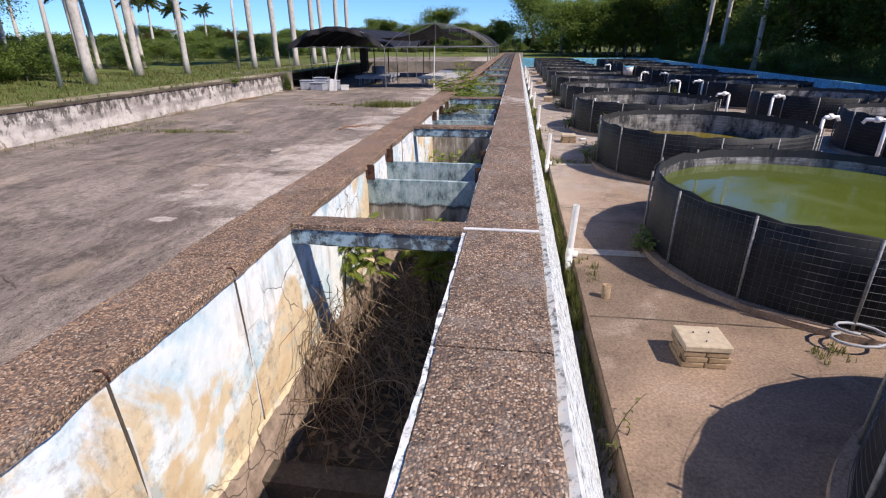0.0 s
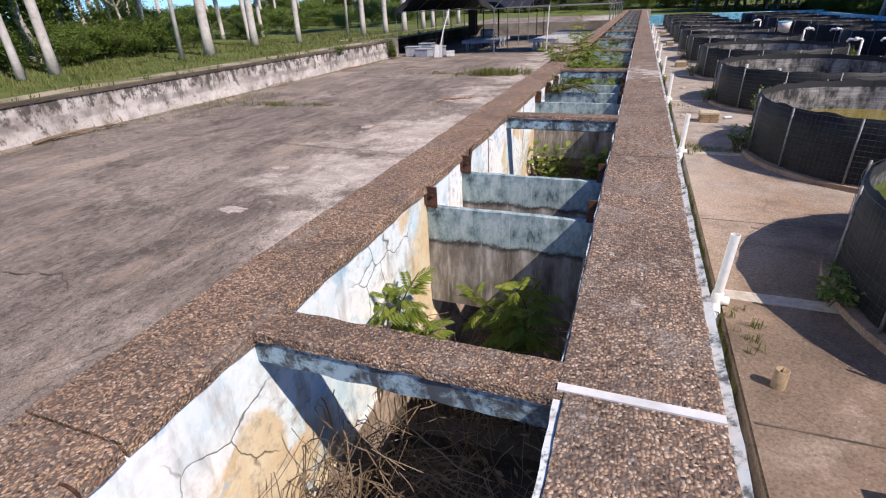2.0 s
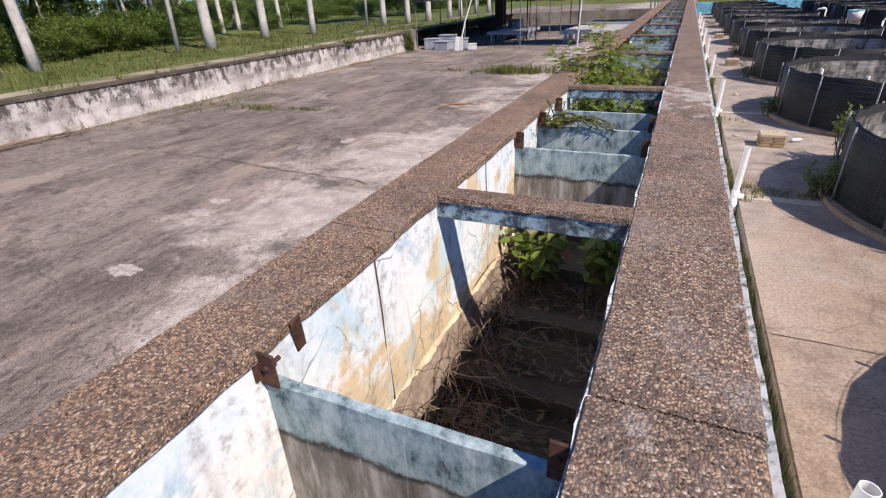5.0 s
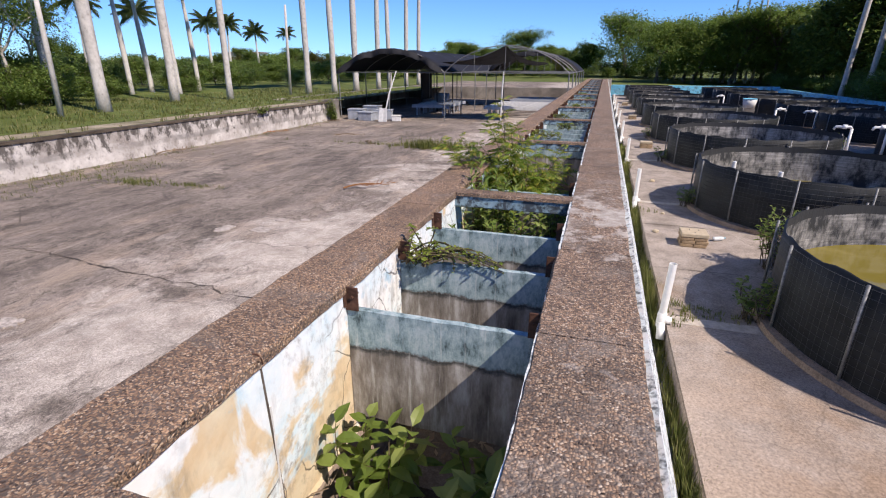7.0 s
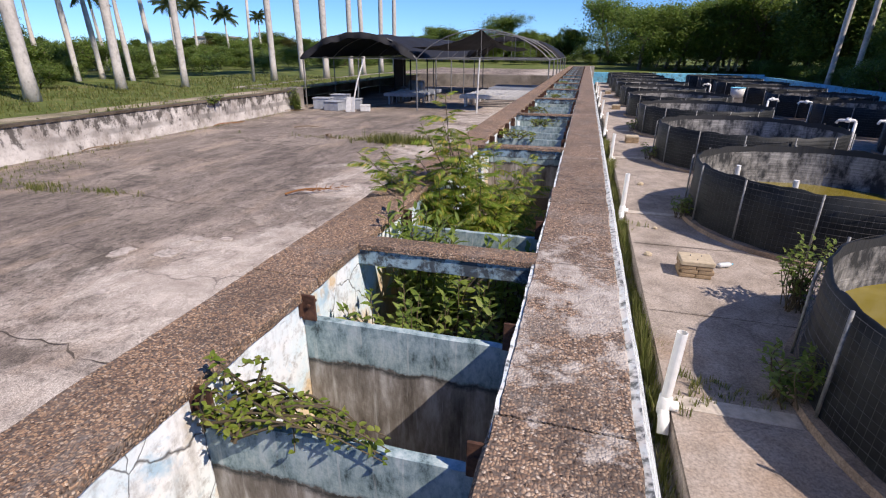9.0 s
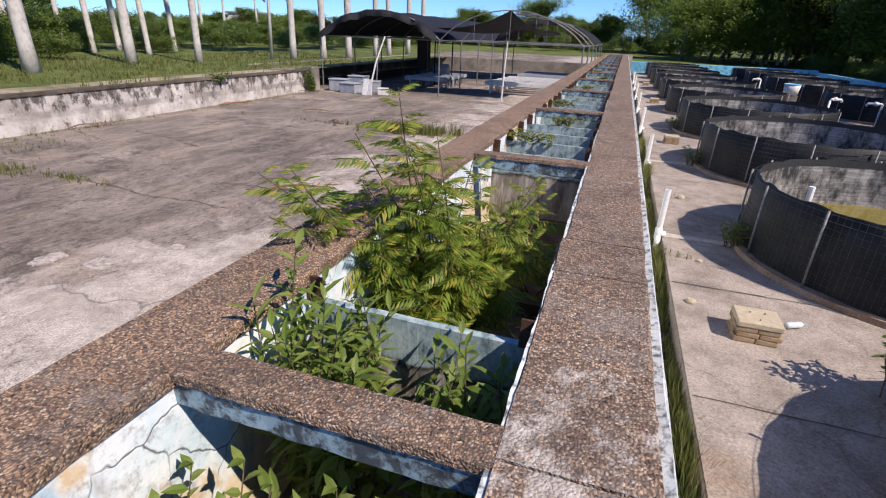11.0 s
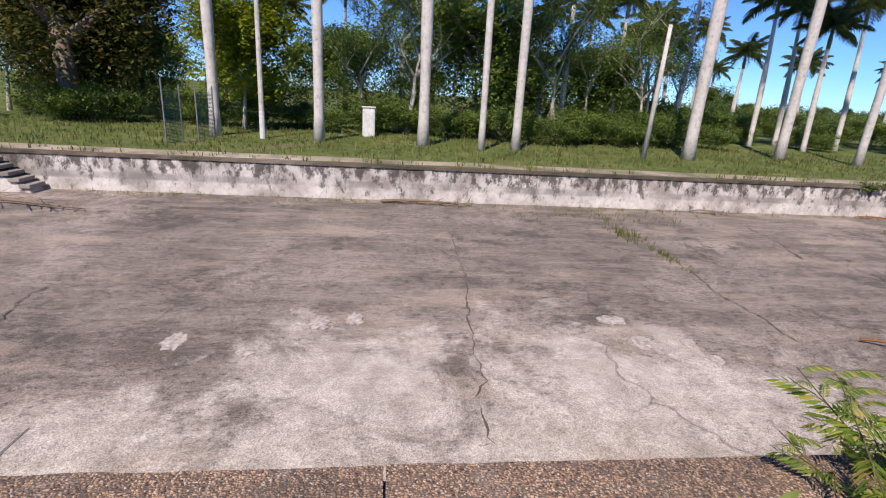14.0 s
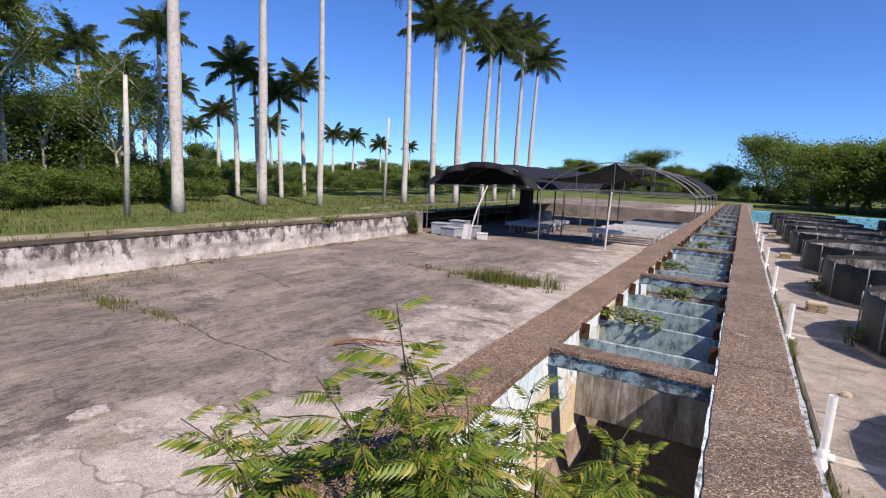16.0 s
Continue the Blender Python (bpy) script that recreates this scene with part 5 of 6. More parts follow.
for k, (bx, by, tip, n) in enumerate([(-1.86, 5.3, (-1.85, 5.25, -0.4), 17), (-1.95, 5.0, (-1.98, 5.1, -0.46), 13), (-1.7, 5.1, (-1.68, 5.1, -0.62), 11)]):
    feather_plant("sapling", "small feathery green sapling rooted by the channel wall", (bx, by, Z_PIT), [tip], FERN, 30 + k, n, 0.24, 10, 0.55)
feather_plant("sapling", "small yellow-green feathery bush in the channel", (-1.15, 5.6, Z_PIT), [(-1.14, 5.5, -0.46), (-1.02, 5.45, -0.62), (-1.22, 5.65, -0.58), (-0.98, 5.6, -0.8), (-1.3, 5.55, -0.85), (-1.56, 5.7, -0.7), (-1.05, 5.75, -0.55)], FERN, 9, 13, 0.2, 10, 0.45)


def blade_leaf(b, m, l, w, fold=0.25):
    """A folded elliptical leaf."""
    mid = [Vector((l * s, 0, l * (0.12 * s - 0.3 * s * s))) for s in (0, 0.3, 0.65, 1.0)]
    side = [[Vector((l * s, sd * w * k, l * (0.12 * s - 0.3 * s * s) + fold * w * k)) for s, k in ((0.28, 0.85), (0.62, 0.8))] for sd in (-1, 1)]
    pts = [m @ p for p in mid + side[0] + side[1]]
    b.add(pts, [(0, 1, 4), (1, 2, 5, 4), (2, 3, 5), (0, 6, 1), (1, 6, 7, 2), (2, 7, 3)])


def leafy_plant(name, label, base, tips, mat, seed, leaves=14, l=0.16, w=0.032, start=0.3):
    r = random.Random(seed)
    t = thing(name, label, "plant")
    sb, lb = Builder(), Builder()
    for tip in tips:
        pts = curve_to(Vector(base) + Vector((r.uniform(-0.15, 0.15), r.uniform(-0.15, 0.15), 0)), tip, 0.12, r)
        sb.tube(pts, [0.009 * (1 - 0.7 * i / 8) for i in range(9)], 5, False)
        for k in range(leaves):
            s = start + (1 - start) * (k + 1) / leaves
            i = min(7, int(s * 8))
            p = pts[i].lerp(pts[i + 1], min(1, s * 8 - i))
            a = k * 2.4 + r.uniform(-0.3, 0.3)
            up = r.uniform(-0.15, 0.35) + (0.7 if s > 0.9 else 0)
            blade_leaf(lb, aim(p, (math.cos(a), math.sin(a), up), r.uniform(-30, 30)), l * r.uniform(0.6, 1.2), w * r.uniform(0.8, 1.2))
    tagged(part("stem", sb, TWIG, t, smooth=True), kind="stuff")
    tagged(part("foliage", lb, mat, t), kind="stuff")
    return t


def spread(x0, x1, y0, y1, z0, z1, n, seed):
    r = random.Random(seed)
    return [(r.uniform(x0, x1), r.uniform(y0, y1), r.uniform(z0, z1)) for _ in range(n)]


leafy_plant("shrub", "broad-leaved green shrub pushing up beside the beam", (-1.8, 14.35, Z_PIT), spread(-2.05, -1.35, 14.15, 14.8, -0.4, 0.08, 34, 1) + [(-1.95, 14.6, 0.3), (-1.7, 14.45, 0.12), (-2.0, 14.3, 0.12)], BROAD, 11, 28, 0.15, 0.02, 0.4)
leafy_plant("shrub", "broad-leaved green shrub against the baffle", (-1.0, 14.4, Z_PIT), spread(-1.25, -0.78, 14.3, 14.8, -0.6, -0.12, 18, 2) + [(-0.98, 14.5, 0.0)], BROAD, 12, 20, 0.15, 0.021, 0.4)
leafy_plant("shrub", "small bright shrub in the channel", (-1.4, 14.3, Z_PIT), spread(-1.55, -1.2, 14.15, 14.5, -0.6, -0.3, 9, 3), FERN, 13, 12, 0.13, 0.033, 0.5)
leafy_plant("shrub", "tangled small-leaved shrub filling the channel under the beam", (-1.4, 13.3, Z_PIT), spread(-2.0, -0.9, 13.15, 13.8, -0.6, -0.16, 52, 4), BROAD, 14, 24, 0.11, 0.022, 0.3)
leafy_plant("shrub", "leafy plant rooted on the channel floor", (-1.75, 10.6, Z_PIT), spread(-2.0, -1.45, 10.35, 10.85, -1.3, -0.8, 11, 5), BROAD, 15, 12, 0.19, 0.05, 0.3)
leafy_plant("shrub", "leafy plant in the shaded channel", (-1.0, 10.55, Z_PIT), spread(-1.25, -0.8, 10.3, 10.85, -1.3, -0.78, 9, 6), BROAD, 16, 12, 0.19, 0.05, 0.3)
leafy_plant("creeper", "yellow-green creeper trailing along the baffle top", (-1.9, 12.08, -0.2), spread(-2.0, -1.0, 12.0, 12.16, -0.27, -0.13, 34, 7) + [(-1.85, 12.1, 0.08), (-1.95, 12.05, 0.04), (-2.0, 12.1, 0.1)], FERN, 17, 16, 0.045, 0.014, 0.05)
for k, (x, y) in enumerate(((-1.7, 20.7), (-1.4, 22.7), (-1.8, 25.6), (-1.5, 30.6), (-1.3, 35.5), (-1.6, 40.2))):
    leafy_plant("creeper", "yellow-green creeper clinging to the baffles", (x, y, -0.22), spread(x - 0.35, x + 0.4, y - 0.25, y + 0.25, -0.3, -0.08, 14, 20 + k), FERN, 30 + k, 11, 0.09, 0.022, 0.1)
feather_plant("sapling", "feathery sapling by the far beam", (-1.2, 18.2, Z_PIT), [(-1.0, 18.3, -1.0), (-1.3, 18.1, -0.95), (-1.5, 18.3, -1.1), (-0.9, 17.9, -0.85)], NEEM, 18, 9, 0.32, 10, 0.4)
# weeds at the tank feet
for k, (x, y, h, s) in enumerate(((2.75, 18.0, 1.15, 30), (1.9, 15.6, 0.6, 20), (1.95, 8.7, 0.4, 16), (1.9, 22.2, 0.5, 16), (1.95, 29.0, 0.6, 16), (1.9, 36.0, 0.6, 14), (8.6, 12.2, 0.9, 18), (8.7, 19.0, 0.9, 20), (9.0, 33.0, 0.9, 14))):
    leafy_plant("weed", "green weed at the foot of a tank", (x, y, Z_APRON), spread(x - 0.3, x + 0.3, y - 0.35, y + 0.35, Z_APRON + h * 0.35, Z_APRON + h, s, 50 + k), BROAD, 60 + k, 13, 0.11, 0.024, 0.15)


def tufts(name, label, spots, mat, seed, h=0.25, per=16, r0=0.06, lean=0.5, w=0.006):
    r = random.Random(seed)
    b = Builder()
    for x, y, z, k in spots:
        for _ in range(max(3, int(per * k))):
            a, d = r.uniform(0, 6.28), r.uniform(0, r0)
            px, py = x + d * math.cos(a), y + d * math.sin(a)
            hh = h * k * r.uniform(0.5, 1.2)
            q = r.uniform(0, 6.28)
            dx, dy = lean * hh * math.cos(q) * r.random(), lean * hh * math.sin(q) * r.random()
            sx, sy = w * math.cos(q + 1.57), w * math.sin(q + 1.57)
            b.add([(px - sx, py - sy, z), (px + sx, py + sy, z), (px + sx * 0.7 + dx * 0.45, py + sy * 0.7 + dy * 0.45, z + hh * 0.62), (px - sx * 0.7 + dx * 0.45, py - sy * 0.7 + dy * 0.45, z + hh * 0.62), (px + dx, py + dy, z + hh)],
                  [(0, 1, 2, 3), (3, 2, 4)])
    return solo(name, b, mat, label, "grass", "stuff")


r4 = random.Random(77)
spots = []
for i in range(1400):
    y = r4.uniform(2.0, 36)
    k = max(0.15, 0.75 + 0.9 * noise.noise(Vector((y * 0.45, 0, 8)))) * (0.45 if y < 6.5 else 1.0)
    spots.append((0.6 + min(0.12, abs(r4.gauss(0, 0.07))), y, -2.39, k * 1.2))
tufts("gutter_grass", "rank green grass growing in the drain", spots, GRASS, 1, 0.34, 10, 0.05)
spots = [(r4.gauss(0.85, 0.12), y + r4.uniform(-0.4, 0.4), Z_APRON, r4.uniform(0.3, 0.8)) for y in (7.8, 7.9, 15.4, 15.5, 15.6, 21.6) for _ in range(6)]
spots += [(r4.uniform(0.9, 1.9), 15.6 + r4.gauss(0, 0.12), Z_APRON, r4.uniform(0.2, 0.6)) for _ in range(40)]
spots += [(r4.gauss(3.35, 0.15), 5.85 + r4.gauss(0, 0.08), Z_APRON, 0.5) for _ in range(14)]
tufts("apron_weeds", "sparse green weeds in the apron joints", spots, GRASS, 2, 0.2, 14, 0.06)
spots = [(-7.9 + r4.gauss(0, 0.9), 31.0 + r4.gauss(0, 0.3), Z_COURT, r4.uniform(0.5, 1.2)) for _ in range(170)]
spots += [(-10.5 + r4.gauss(0, 1.6), 31.27 + r4.gauss(0, 0.15), Z_COURT, r4.uniform(0.2, 0.5)) for _ in range(90)]
spots += [(-19.15 + abs(r4.gauss(0, 0.35)), r4.uniform(2, 40), Z_COURT, r4.uniform(0.1, 0.4)) for _ in range(420)]
spots += [(-15.3 + r4.gauss(0, 0.7), 20.72 + r4.gauss(0, 0.25), Z_COURT, r4.uniform(0.15, 0.5)) for _ in range(90)]
spots += [(-13.2 + r4.gauss(0, 0.5), 20.9 + r4.gauss(0, 0.12), Z_COURT, r4.uniform(0.1, 0.4)) for _ in range(70)]
spots += [(-17.6 + r4.gauss(0, 0.6), 21.16 + r4.gauss(0, 1.8), Z_COURT, r4.uniform(0.1, 0.35)) for _ in range(160)]
tufts("yard_grass", "yellow-green grass rooted in the yard cracks", spots, GRASS, 3, 0.42, 14, 0.14, 0.6, 0.009)
spots = []
for i in range(5200):
    x, y = -r4.uniform(19.75, 34), r4.uniform(-8, 58)
    if -21.5 < x < -20.2 and r4.random() < 0.75:
        continue
    spots.append((x, y, height(x, y) - 0.02, r4.uniform(0.4, 1.0)))
tufts("lawn_grass", "uneven green grass on the bank", spots, GRASS, 4, 0.3, 6, 0.2, 0.7, 0.02)


CRACK = plain("crack_earth", (0.1, 0.08, 0.062), 0.95, 0, 0.4, 6)
# ---- dry vines in the first bays ----
def dry_tangle(name, label, boxes, seed):
    r = random.Random(seed)
    b = Builder()
    for x0, x1, y0, y1, z0, z1, n, hang in boxes:
        for _ in range(n):
            p = Vector((r.uniform(x0, x1), r.uniform(y0, y1), r.uniform(z0, z1)))
            d = Vector((r.gauss(0, 1), r.gauss(0, 1), r.gauss(0, 0.5) - hang)).normalized()
            pts = [p.copy()]
            for i in range(9):
                d = (d + Vector((r.gauss(0, 0.24), r.gauss(0, 0.24), r.gauss(0, 0.16) - 0.15 * hang))).normalized()
                p = p + d * r.uniform(0.06, 0.11)
                p.x = min(max(p.x, XL1 + 0.03), XR0 - 0.05)
                p.z = max(p.z, Z_PIT + 0.02)
                pts.append(p.copy())
            w = r.choice((0.0022, 0.003, 0.0045))
            b.tube(pts, [w] * 9 + [w * 0.4], 3, False)
    return solo(name, b, DRY, label, "dry vines", "stuff")


dry_tangle("dry_vines", "mass of dry brown vines hanging in the channel",
           [(-1.95, -0.9, 4.0, 5.9, -1.6, -0.85, 240, 0.8), (-2.0, -1.3, 3.7, 4.3, -1.4, -0.5, 60, 1.0), (-2.05, -1.4, 3.3, 4.6, -1.7, -1.1, 170, 0.5), (-2.0, -1.5, 3.7, 4.4, -1.5, -0.6, 90, 1.0), (-1.9, -0.8, 0.9, 3.9, -1.7, -1.6, 60, 0.1)], 5)
dry_tangle("dry_straw", "heap of pale dry straw on the channel floor",
           [(-2.0, -1.5, 7.6, 9.4, -1.7, -1.35, 260, 0.4), (-2.0, -1.7, 9.4, 10.6, -1.6, -1.2, 110, 0.8), (-1.9, -0.9, 9.0, 10.8, -1.7, -1.6, 90, 0.1)], 6)
# ribs across the channel floor
for i, y in enumerate((1.6, 2.9, 5.0, 7.8, 8.8, 9.8, 10.9, 12.0, 15.2, 16.6, 17.8)):
    solo("floor_rib", Builder().bar([y, y + 0.06, y + 0.12, y + 0.2], [(XL1 + 0.02, Z_PIT + 0.17), (XR0 - 0.01, Z_PIT + 0.16), (XR0 - 0.01, Z_PIT - 0.1), (XL1 + 0.02, Z_PIT - 0.1)], 0.012),
         PIT, "low concrete rib across the channel floor", "rib", "structure")
# slot irons where baffles are missing
for y in (2.06, 3.12, 8.05, 10.06):
    t = thing("slot_iron", "dark slot in the channel wall where a baffle sat", "iron strip", "wall slots")
    lean = 0.05
    part("strip", Builder().add([(XL1 + 0.004, y, -0.04), (XL1 + 0.007, y + 0.012, -0.04), (XL1 + 0.007, y + 0.014 + lean, -1.25), (XL1 + 0.004, y + lean, -1.25), (XL1 - 0.02, y, -0.04), (XL1 - 0.02, y + lean, -1.25)],
                                [(0, 1, 2, 3), (4, 0, 3, 5)]), CRACK, t)
    part("pale_edge", Builder().box(XL1 - 0.005, XL1 + 0.008, y + 0.03, y + 0.045, -1.2, -0.35, 0.003), WHITE, t)
    part("hook", Builder().tube([(XL1 - 0.03, y, 0.002), (XL1 + 0.0, y, 0.006), (XL1 + 0.016, y + 0.006, -0.02), (XL1 + 0.014, y + 0.012, -0.06)], 0.006, 6), RUST, t, "bent rusty bolt")
plate = thing("loose_plate", "rusty bent plate hanging on the channel edge", "plate")
part("sheet", Builder().box(-0.006, 0.006, -0.035, 0.035, -0.2, 0.02, 0.003, pose(XL1 + 0.03, 7.3, -0.02, 12, 10, 0)), RUST, plate)


# ---- yard: cracks, litter ----
def crack(points, w, seed):
    w *= 0.4
    r = random.Random(seed)
    b = Builder()
    pts = []
    for (x0, y0), (x1, y1) in zip(points, points[1:]):
        n = max(2, int(math.hypot(x1 - x0, y1 - y0) / 0.14))
        for i in range(n):
            s = i / n
            pts.append((x0 + (x1 - x0) * s + r.gauss(0, 0.03), y0 + (y1 - y0) * s + r.gauss(0, 0.03)))
    out = []
    for i, (x, y) in enumerate(pts):
        k = w * r.uniform(0.15, 1.6)
        out += [(x, y - k, Z_COURT + 0.014), (x, y + k, Z_COURT + 0.014)]
    b.add(out, [(2 * i, 2 * i + 2, 2 * i + 3, 2 * i + 1) for i in range(len(pts) - 1)])
    return solo("crack", b, CRACK, "dark earth-filled crack across the yard slab", "crack", "structure")


crack([(-15.63, 15.04), (-12.92, 14.99), (-10.99, 14.98), (-9.3, 14.76), (-8.21, 14.68), (-7.5, 14.61), (-6.97, 14.69), (-6.42, 14.45), (-5.88, 14.45), (-5.31, 14.51)], 0.032, 1)
crack([(-13.6, 15.39), (-14.23, 16.41), (-15.61, 17.35)], 0.035, 2)
crack([(-14.21, 20.93), (-12.19, 20.97), (-10.24, 20.71), (-9.28, 20.79), (-7.94, 20.69)], 0.03, 3)
crack([(-19.26, 25.43), (-16.12, 24.43)] , 0.05, 4)
crack([(-16.52, 26.07), (-14.63, 25.72), (-12.99, 25.1)], 0.05, 5)
crack([(-8.1, 6.54), (-8.76, 6.83), (-9.88, 6.59), (-10.56, 6.87)], 0.03, 6)
crack([(-5.35, 9.03), (-5.73, 9.08), (-6.14, 9.13)], 0.02, 8)
crack([(-15.05, 9.59), (-13.64, 9.43), (-12.25, 9.51)], 0.03, 9)
crack([(-10.1, 17.79), (-10.15, 18.96), (-10.24, 20.71)], 0.018, 10)
crack([(-3.0, 26.0), (-8.0, 25.9), (-14.0, 26.2), (-19, 26.0)], 0.03, 7)

patch_r = random.Random(9)
PALECEM = plain("pale_cement", (0.47, 0.41, 0.34), 0.9, 0, 0.25, 9)
SPILL = plain("dried_lime", (0.42, 0.365, 0.315), 0.9, 0, 0.45, 14)
for x, y, rx, ry in ((-8.01, 17.68, 0.3, 0.14), (-8.01, 18.54, 0.2, 0.09), (-7.45, 18.71, 0.16, 0.07), (-8.69, 12.01, 0.3, 0.13), (-8.87, 12.62, 0.28, 0.11), (-7.99, 9.87, 0.35, 0.12), (-8.92, 17.49, 0.2, 0.2), (-7.75, 16.03, 0.14, 0.08), (-7.67, 11.04, 0.16, 0.09)):
    b = Builder()
    n = 64
    ring = [(x + rx * math.cos(a) * (0.85 + 0.4 * noise.noise(Vector((x, 2.2 * math.cos(a), 2.2 * math.sin(a)))) + patch_r.uniform(-0.1, 0.1)), y + ry * 1.6 * math.sin(a) * (0.85 + 0.4 * noise.noise(Vector((y, 2.2 * math.cos(a), 2.2 * math.sin(a)))) + patch_r.uniform(-0.1, 0.1)), Z_COURT + 0.018) for a in (2 * math.pi * k / n for k in range(n))]
    b.add(ring + [(px, py, Z_COURT - 0.01) for px, py, pz in ring], [tuple(range(n))] + [(k, n + k, n + (k + 1) % n, (k + 1) % n) for k in range(n)])
    solo("lime_spill", b, SPILL, "dried pale mortar spill on the yard", "spill", "structure")


def dead_frond(x, y, length, rz, mat, label):
    r = random.Random(int(x * 100))
    t = thing("fallen_frond", label, "palm frond", "fallen fronds", at=pose(x, y, Z_COURT + 0.05, 0, 0, rz))
    b = Builder()
    pts = [(length * (s / 8 - 0.5), 0.1 * math.sin(s * 0.7), 0.02 + 0.07 * math.sin(math.pi * s / 8)) for s in range(9)]
    part("midrib", Builder().tube(pts, [(0.03 if length < 2 else 0.07) * (1 - 0.09 * s) for s in range(9)], 6), mat, t)
    for i in range(34):
        s = r.uniform(0.15, 1)
        p = Vector((length * (s - 0.5), 0, 0.05))
        d = Vector((r.uniform(0.1, 0.5), r.choice((-1, 1)) * r.uniform(0.15, 0.5), r.uniform(-0.02, 0.22))) * length * 0.4
        b.add([p, p + Vector((0.04, 0, 0.01)), p + d * 0.6 + Vector((0.03, 0, 0.02)), p + d], [(0, 1, 2, 3)])
    tagged(part("foliage", b, mat, t), kind="stuff")


dead_frond(-7.5, 22.45, 1.5, 40, DRYLEAF, "fallen dry orange palm frond on the yard")
dead_frond(-13.9, 33.6, 1.6, 15, DRY, "fallen brown palm frond on the yard")
dead_frond(-11.6, 31.2, 1.2, -50, DRY, "curled dead palm leaf on the yard")
dead_frond(-16.6, 2.0, 4.2, 80, DRY, "long fallen brown palm leaf by the stairs")
dead_frond(-18.7, 14.6, 3.4, 88, DRY, "fallen pale palm sheath along the wall")
dead_frond(-18.8, 26.0, 1.6, 80, DRY, "fallen pale palm sheath along the wall")
dead_frond(-18.6, 33.4, 1.5, 60, DRYLEAF, "dry brown frond heap by the wall")
dead_frond(-18.8, 40.0, 1.4, 20, DRY, "dry leaf heap at the pier")
leafy_plant("creeper", "green creeper covering the corner pier", (X_WEST + 0.4, 40.8, Z_COURT), spread(X_WEST + 0.05, X_WEST + 0.7, 40.3, 40.9, -2.1, -0.6, 34, 91), BROAD, 92, 14, 0.16, 0.05, 0.1)
leafy_plant("weed", "small weed rooted in the yard wall", (X_WEST, 33.2, -1.2), spread(X_WEST, X_WEST + 0.5, 32.7, 33.7, -1.3, -0.8, 16, 93), BROAD, 94, 12, 0.14, 0.04, 0.1)

# ---- on the lawn ----
box = thing("utility_cabinet", "tall white utility cabinet on the lawn", "cabinet")
part("body", Builder().box(-30.8, -30.1, 11.55, 12.25, Z_LAWN - 0.1, 0.74, 0.02), WHITE, box)
part("door", Builder().box(-30.1, -30.08, 11.62, 12.18, Z_LAWN + 0.15, 0.68, 0.006), WHITE, box)
part("cap", Builder().box(-30.85, -30.03, 11.5, 12.3, 0.74, 0.8, 0.01), WHITE, box)
NET = plain("green_netting", (0.03, 0.13, 0.12), 0.8, 0, 0.3, 6)
fence = thing("net_fence", "green net screen between thin steel posts", "fence")
for k, (x, y) in enumerate(((-23.2, 3.65), (-24.2, 3.95), (-24.8, 4.4), (-25.8, 4.8))):
    part("post", Builder().tube([(x, y, Z_LAWN - 0.1), (x, y, 1.7 - 0.25 * (k > 0))], 0.035, 6), STEEL, fence)
for (x0, y0), (x1, y1) in (((-23.2, 3.65), (-24.2, 3.95)), ((-24.8, 4.4), (-25.8, 4.8))):
    b = Builder()
    for i in range(14):
        s = i / 13
        for z in steps(Z_LAWN + 0.05, 1.15, 0.06):
            if i < 13:
                xa, ya, xb, yb = x0 + (x1 - x0) * s, y0 + (y1 - y0) * s, x0 + (x1 - x0) * (s + 1 / 13), y0 + (y1 - y0) * (s + 1 / 13)
                b.add([(xa, ya, z - 0.012), (xb, yb, z - 0.012), (xb, yb, z + 0.012), (xa, ya, z + 0.012)], [(0, 1, 2, 3)])
    part("net", b, NET, fence, "green netting")
pole = thing("utility_pole", "grey wooden pole painted white at the foot", "pole")
part("shaft", Builder().tube([(-27.1, 6.7, 0.4), (-27.05, 6.75, 11.5)], [0.13, 0.1], 10), PALMBARK, pole)
part("white_foot", Builder().tube([(-27.1, 6.7, Z_LAWN - 0.1), (-27.1, 6.7, 0.4)], [0.15, 0.135], 10), WHITE, pole, "whitewashed foot")
for x, y, h in ((-26.8, 47.6, 6.2), (-26.0, 26.6, 5.6)):
    t = thing("dead_palm_trunk", "bare weathered dead palm trunk without a crown", "tree trunk", "dead trunks")
    part("stem", Builder().tube([(x, y, Z_LAWN - 0.2), (x + 0.1, y + 0.1, h * 0.5), (x + 0.25, y + 0.1, h)], [0.14, 0.12, 0.09], 9), PALMBARK, t, smooth=True)
for x, y, s in ((-118, 160, 1.0), (-96, 190, 0.8), (-60, 140, 0.5)):
    t = thing("white_house", "small distant white house among the trees", "house", "distant houses", at=pose(x, y, height(x, y), 0, 0, 20))
    part("wall", Builder().box(-6 * s, 6 * s, -4 * s, 4 * s, -0.5, 5 * s, 0.05), WHITE, t)
    part("roof", Builder().box(-6.4 * s, 6.4 * s, -4.4 * s, 4.4 * s, 5 * s, 5.6 * s, 0.08), MORTAR, t)
    for wx in (-3.5 * s, 0.0, 3.5 * s):
        part("window", Builder().box(wx - 0.7 * s, wx + 0.7 * s, -4.05 * s, -3.95 * s, 2.4 * s, 3.8 * s, 0.02), GREYBOX, t)

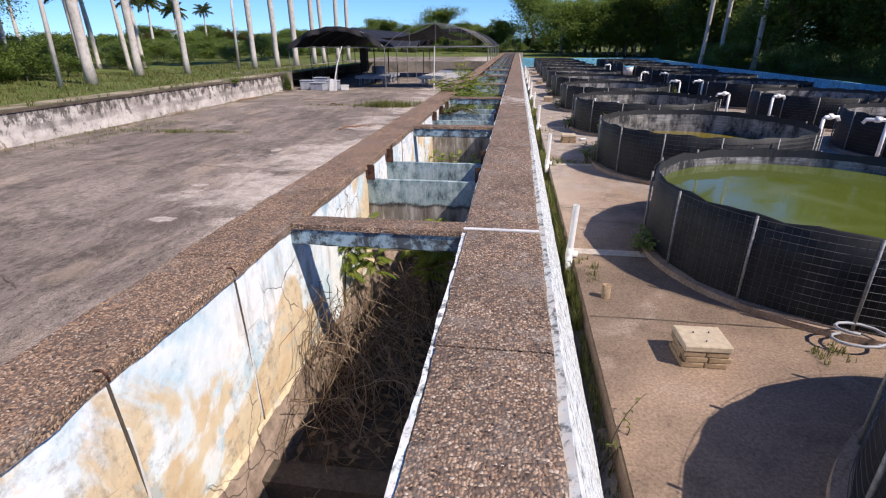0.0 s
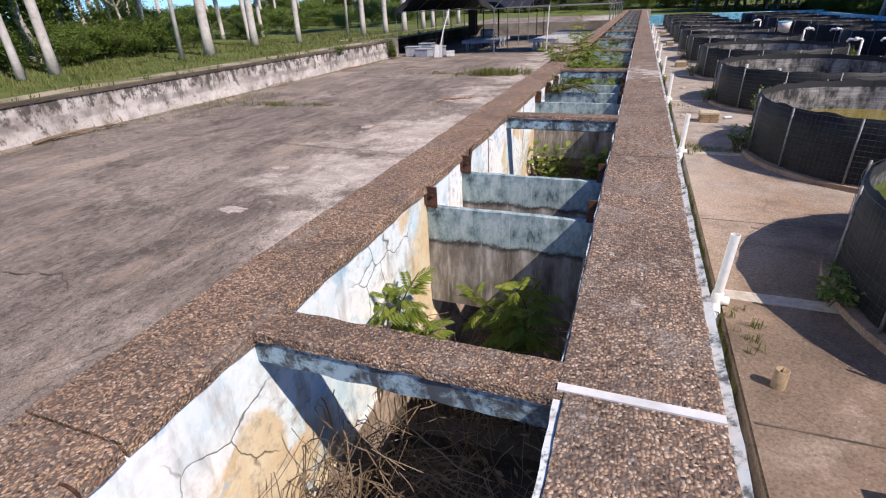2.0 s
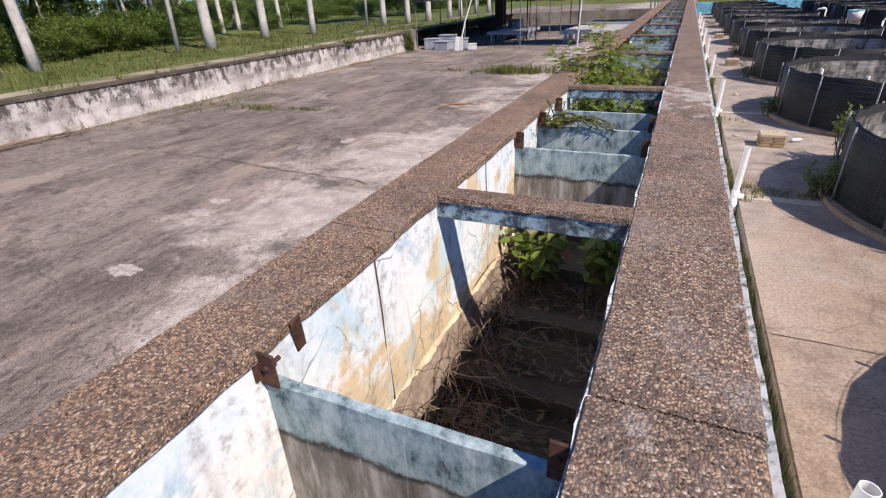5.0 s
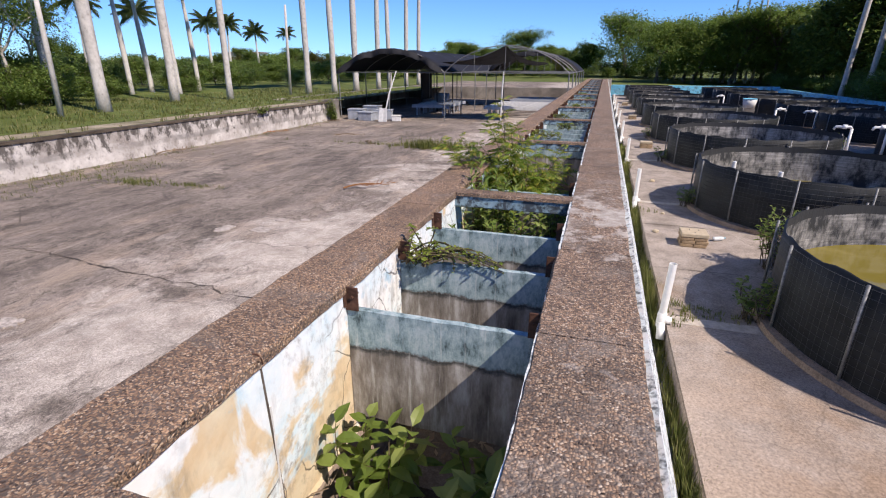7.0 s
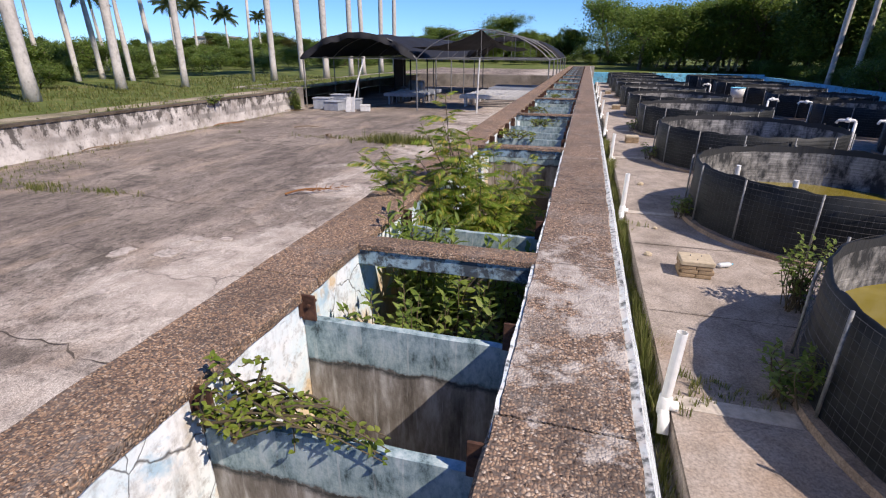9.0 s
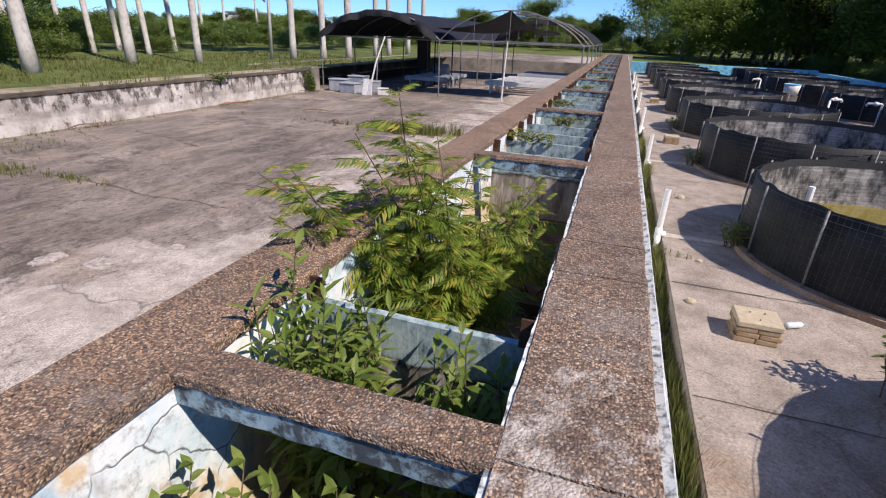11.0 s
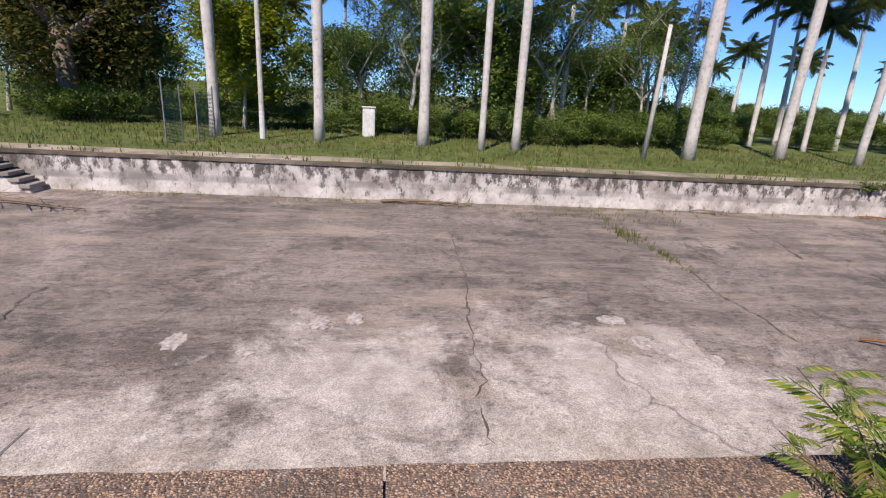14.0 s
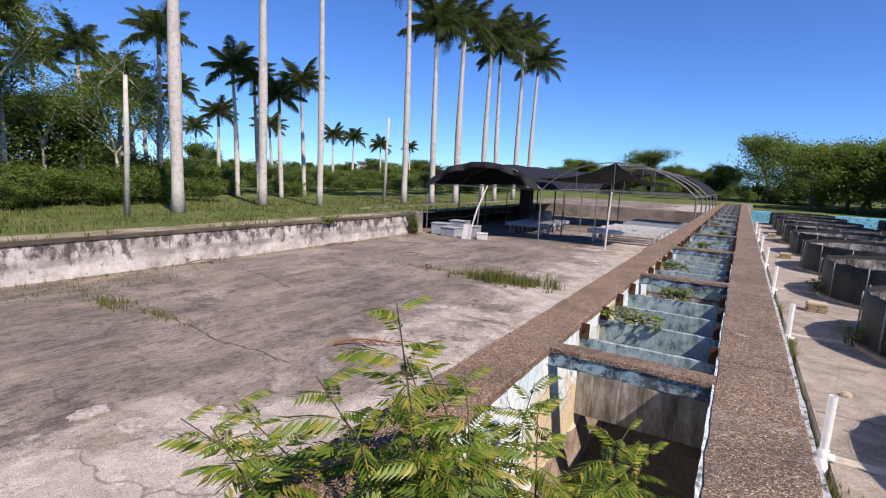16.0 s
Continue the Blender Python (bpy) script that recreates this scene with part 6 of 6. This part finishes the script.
# ---- apron: joints and buried-pipe strips ----
for k, y in enumerate((-0.4, 2.9, 6.4, 11.1, 17.4, 20.2, 24.0, 26.9, 30.5)):
    b = Builder()
    pts = []
    r = random.Random(k)
    xs = steps(0.75, 8.0, 0.12)
    for x in xs:
        w = r.uniform(0.004, 0.013)
        o = 0.02 * noise.noise(Vector((x * 1.5, y, 0)))
        pts += [(x, y + o - w, Z_APRON + 0.009), (x, y + o + w, Z_APRON + 0.009)]
    b.add(pts, [(2 * i, 2 * i + 2, 2 * i + 3, 2 * i + 1) for i in range(len(xs) - 1)])
    solo("apron_joint", b, CRACK, "dark open joint across the apron", "joint", "structure")
for k, y in enumerate((8.6, 15.3, 22.3, 29.1, 36.0)):
    solo("cement_strip", Builder().bar(steps(y - 0.11, y + 0.11, 0.03), [(0.72, Z_APRON + 0.016), (1.95, Z_APRON + 0.012), (1.95, Z_APRON - 0.05), (0.72, Z_APRON - 0.05)], 0.012), PALECEM,
         "pale cement strip over a buried pipe", "strip", "structure")


# ---- small litter ----
def stone(x, y, z, r0, seed):
    r = random.Random(seed)
    b = Builder()
    prof = [(0.0, z - 0.01), (r0 * 0.9, z), (r0, z + r0 * 0.35), (r0 * 0.7, z + r0 * 0.75), (0.0, z + r0 * 0.9)]
    b.lathe(x, y, prof, 9)
    b.v = [(px + r.uniform(-0.15, 0.15) * r0, py + r.uniform(-0.15, 0.15) * r0, pz) for px, py, pz in b.v]
    solo("stone", b, CAPSTONE, "small broken stone lying on the apron", "stone", group="loose stones")


for k, (x, y) in enumerate(((1.25, 21.2), (0.95, 19.6), (1.3, 25.1))):
    stone(x, y, Z_APRON + 0.006, 0.05 + 0.02 * (k % 3), k)
bottle = thing("bottle", "crumpled clear plastic bottle on the apron", "bottle")
BOTTLE = plain("clear_plastic", (0.6, 0.63, 0.65), 0.15, 0, 0.1, 20, 0.6)
part("body", Builder().tube([(2.05, 19.3, Z_APRON + 0.05), (2.08, 19.32, Z_APRON + 0.05), (2.24, 19.4, Z_APRON + 0.05), (2.29, 19.43, Z_APRON + 0.05)], [0.03, 0.045, 0.045, 0.016], 10), BOTTLE, bottle, smooth=True)
part("cap", Builder().tube([(2.29, 19.43, Z_APRON + 0.05), (2.31, 19.44, Z_APRON + 0.05)], 0.018, 8), POOLBLUE, bottle)
hose = thing("hose", "grey hose coiled at the foot of a tank", "hose")
part("coil", Builder().tube([(3.75 + 0.28 * math.cos(a * 0.5), 6.05 + 0.2 * math.sin(a * 0.5), Z_APRON + 0.03 + 0.012 * a) for a in range(22)], 0.018, 6, True), GREYBOX, hose, smooth=True)
leafy_plant("weed", "thin twiggy weed growing from the drain", (0.55, 4.2, -2.38), [(0.75, 4.25, -1.85), (0.98, 4.5, -1.75), (0.6, 4.05, -2.0)], GRASS, 95, 6, 0.05, 0.014, 0.4)
# dead leaves on the channel floor
r5 = random.Random(15)
b = Builder()
for _ in range(1500):
    x, y = r5.uniform(XL1 + 0.15, XR0 - 0.05), r5.uniform(0.0, 18.4)
    a, s = r5.uniform(0, 6.28), r5.uniform(0.03, 0.08)
    u, w = Vector((math.cos(a), math.sin(a), r5.uniform(-0.3, 0.3))) * s, Vector((-math.sin(a), math.cos(a), r5.uniform(-0.3, 0.3))) * s * 0.35
    c = Vector((x, y, Z_PIT + 0.06 + 0.06 * noise.noise(Vector((x * 0.35, y * 0.35, 5)))))
    b.add([c - u, c + w, c + u, c - w], [(0, 1, 2, 3)])
solo("dead_leaves", b, DRY, "scatter of dead brown leaves on the channel floor", "leaves", "stuff")
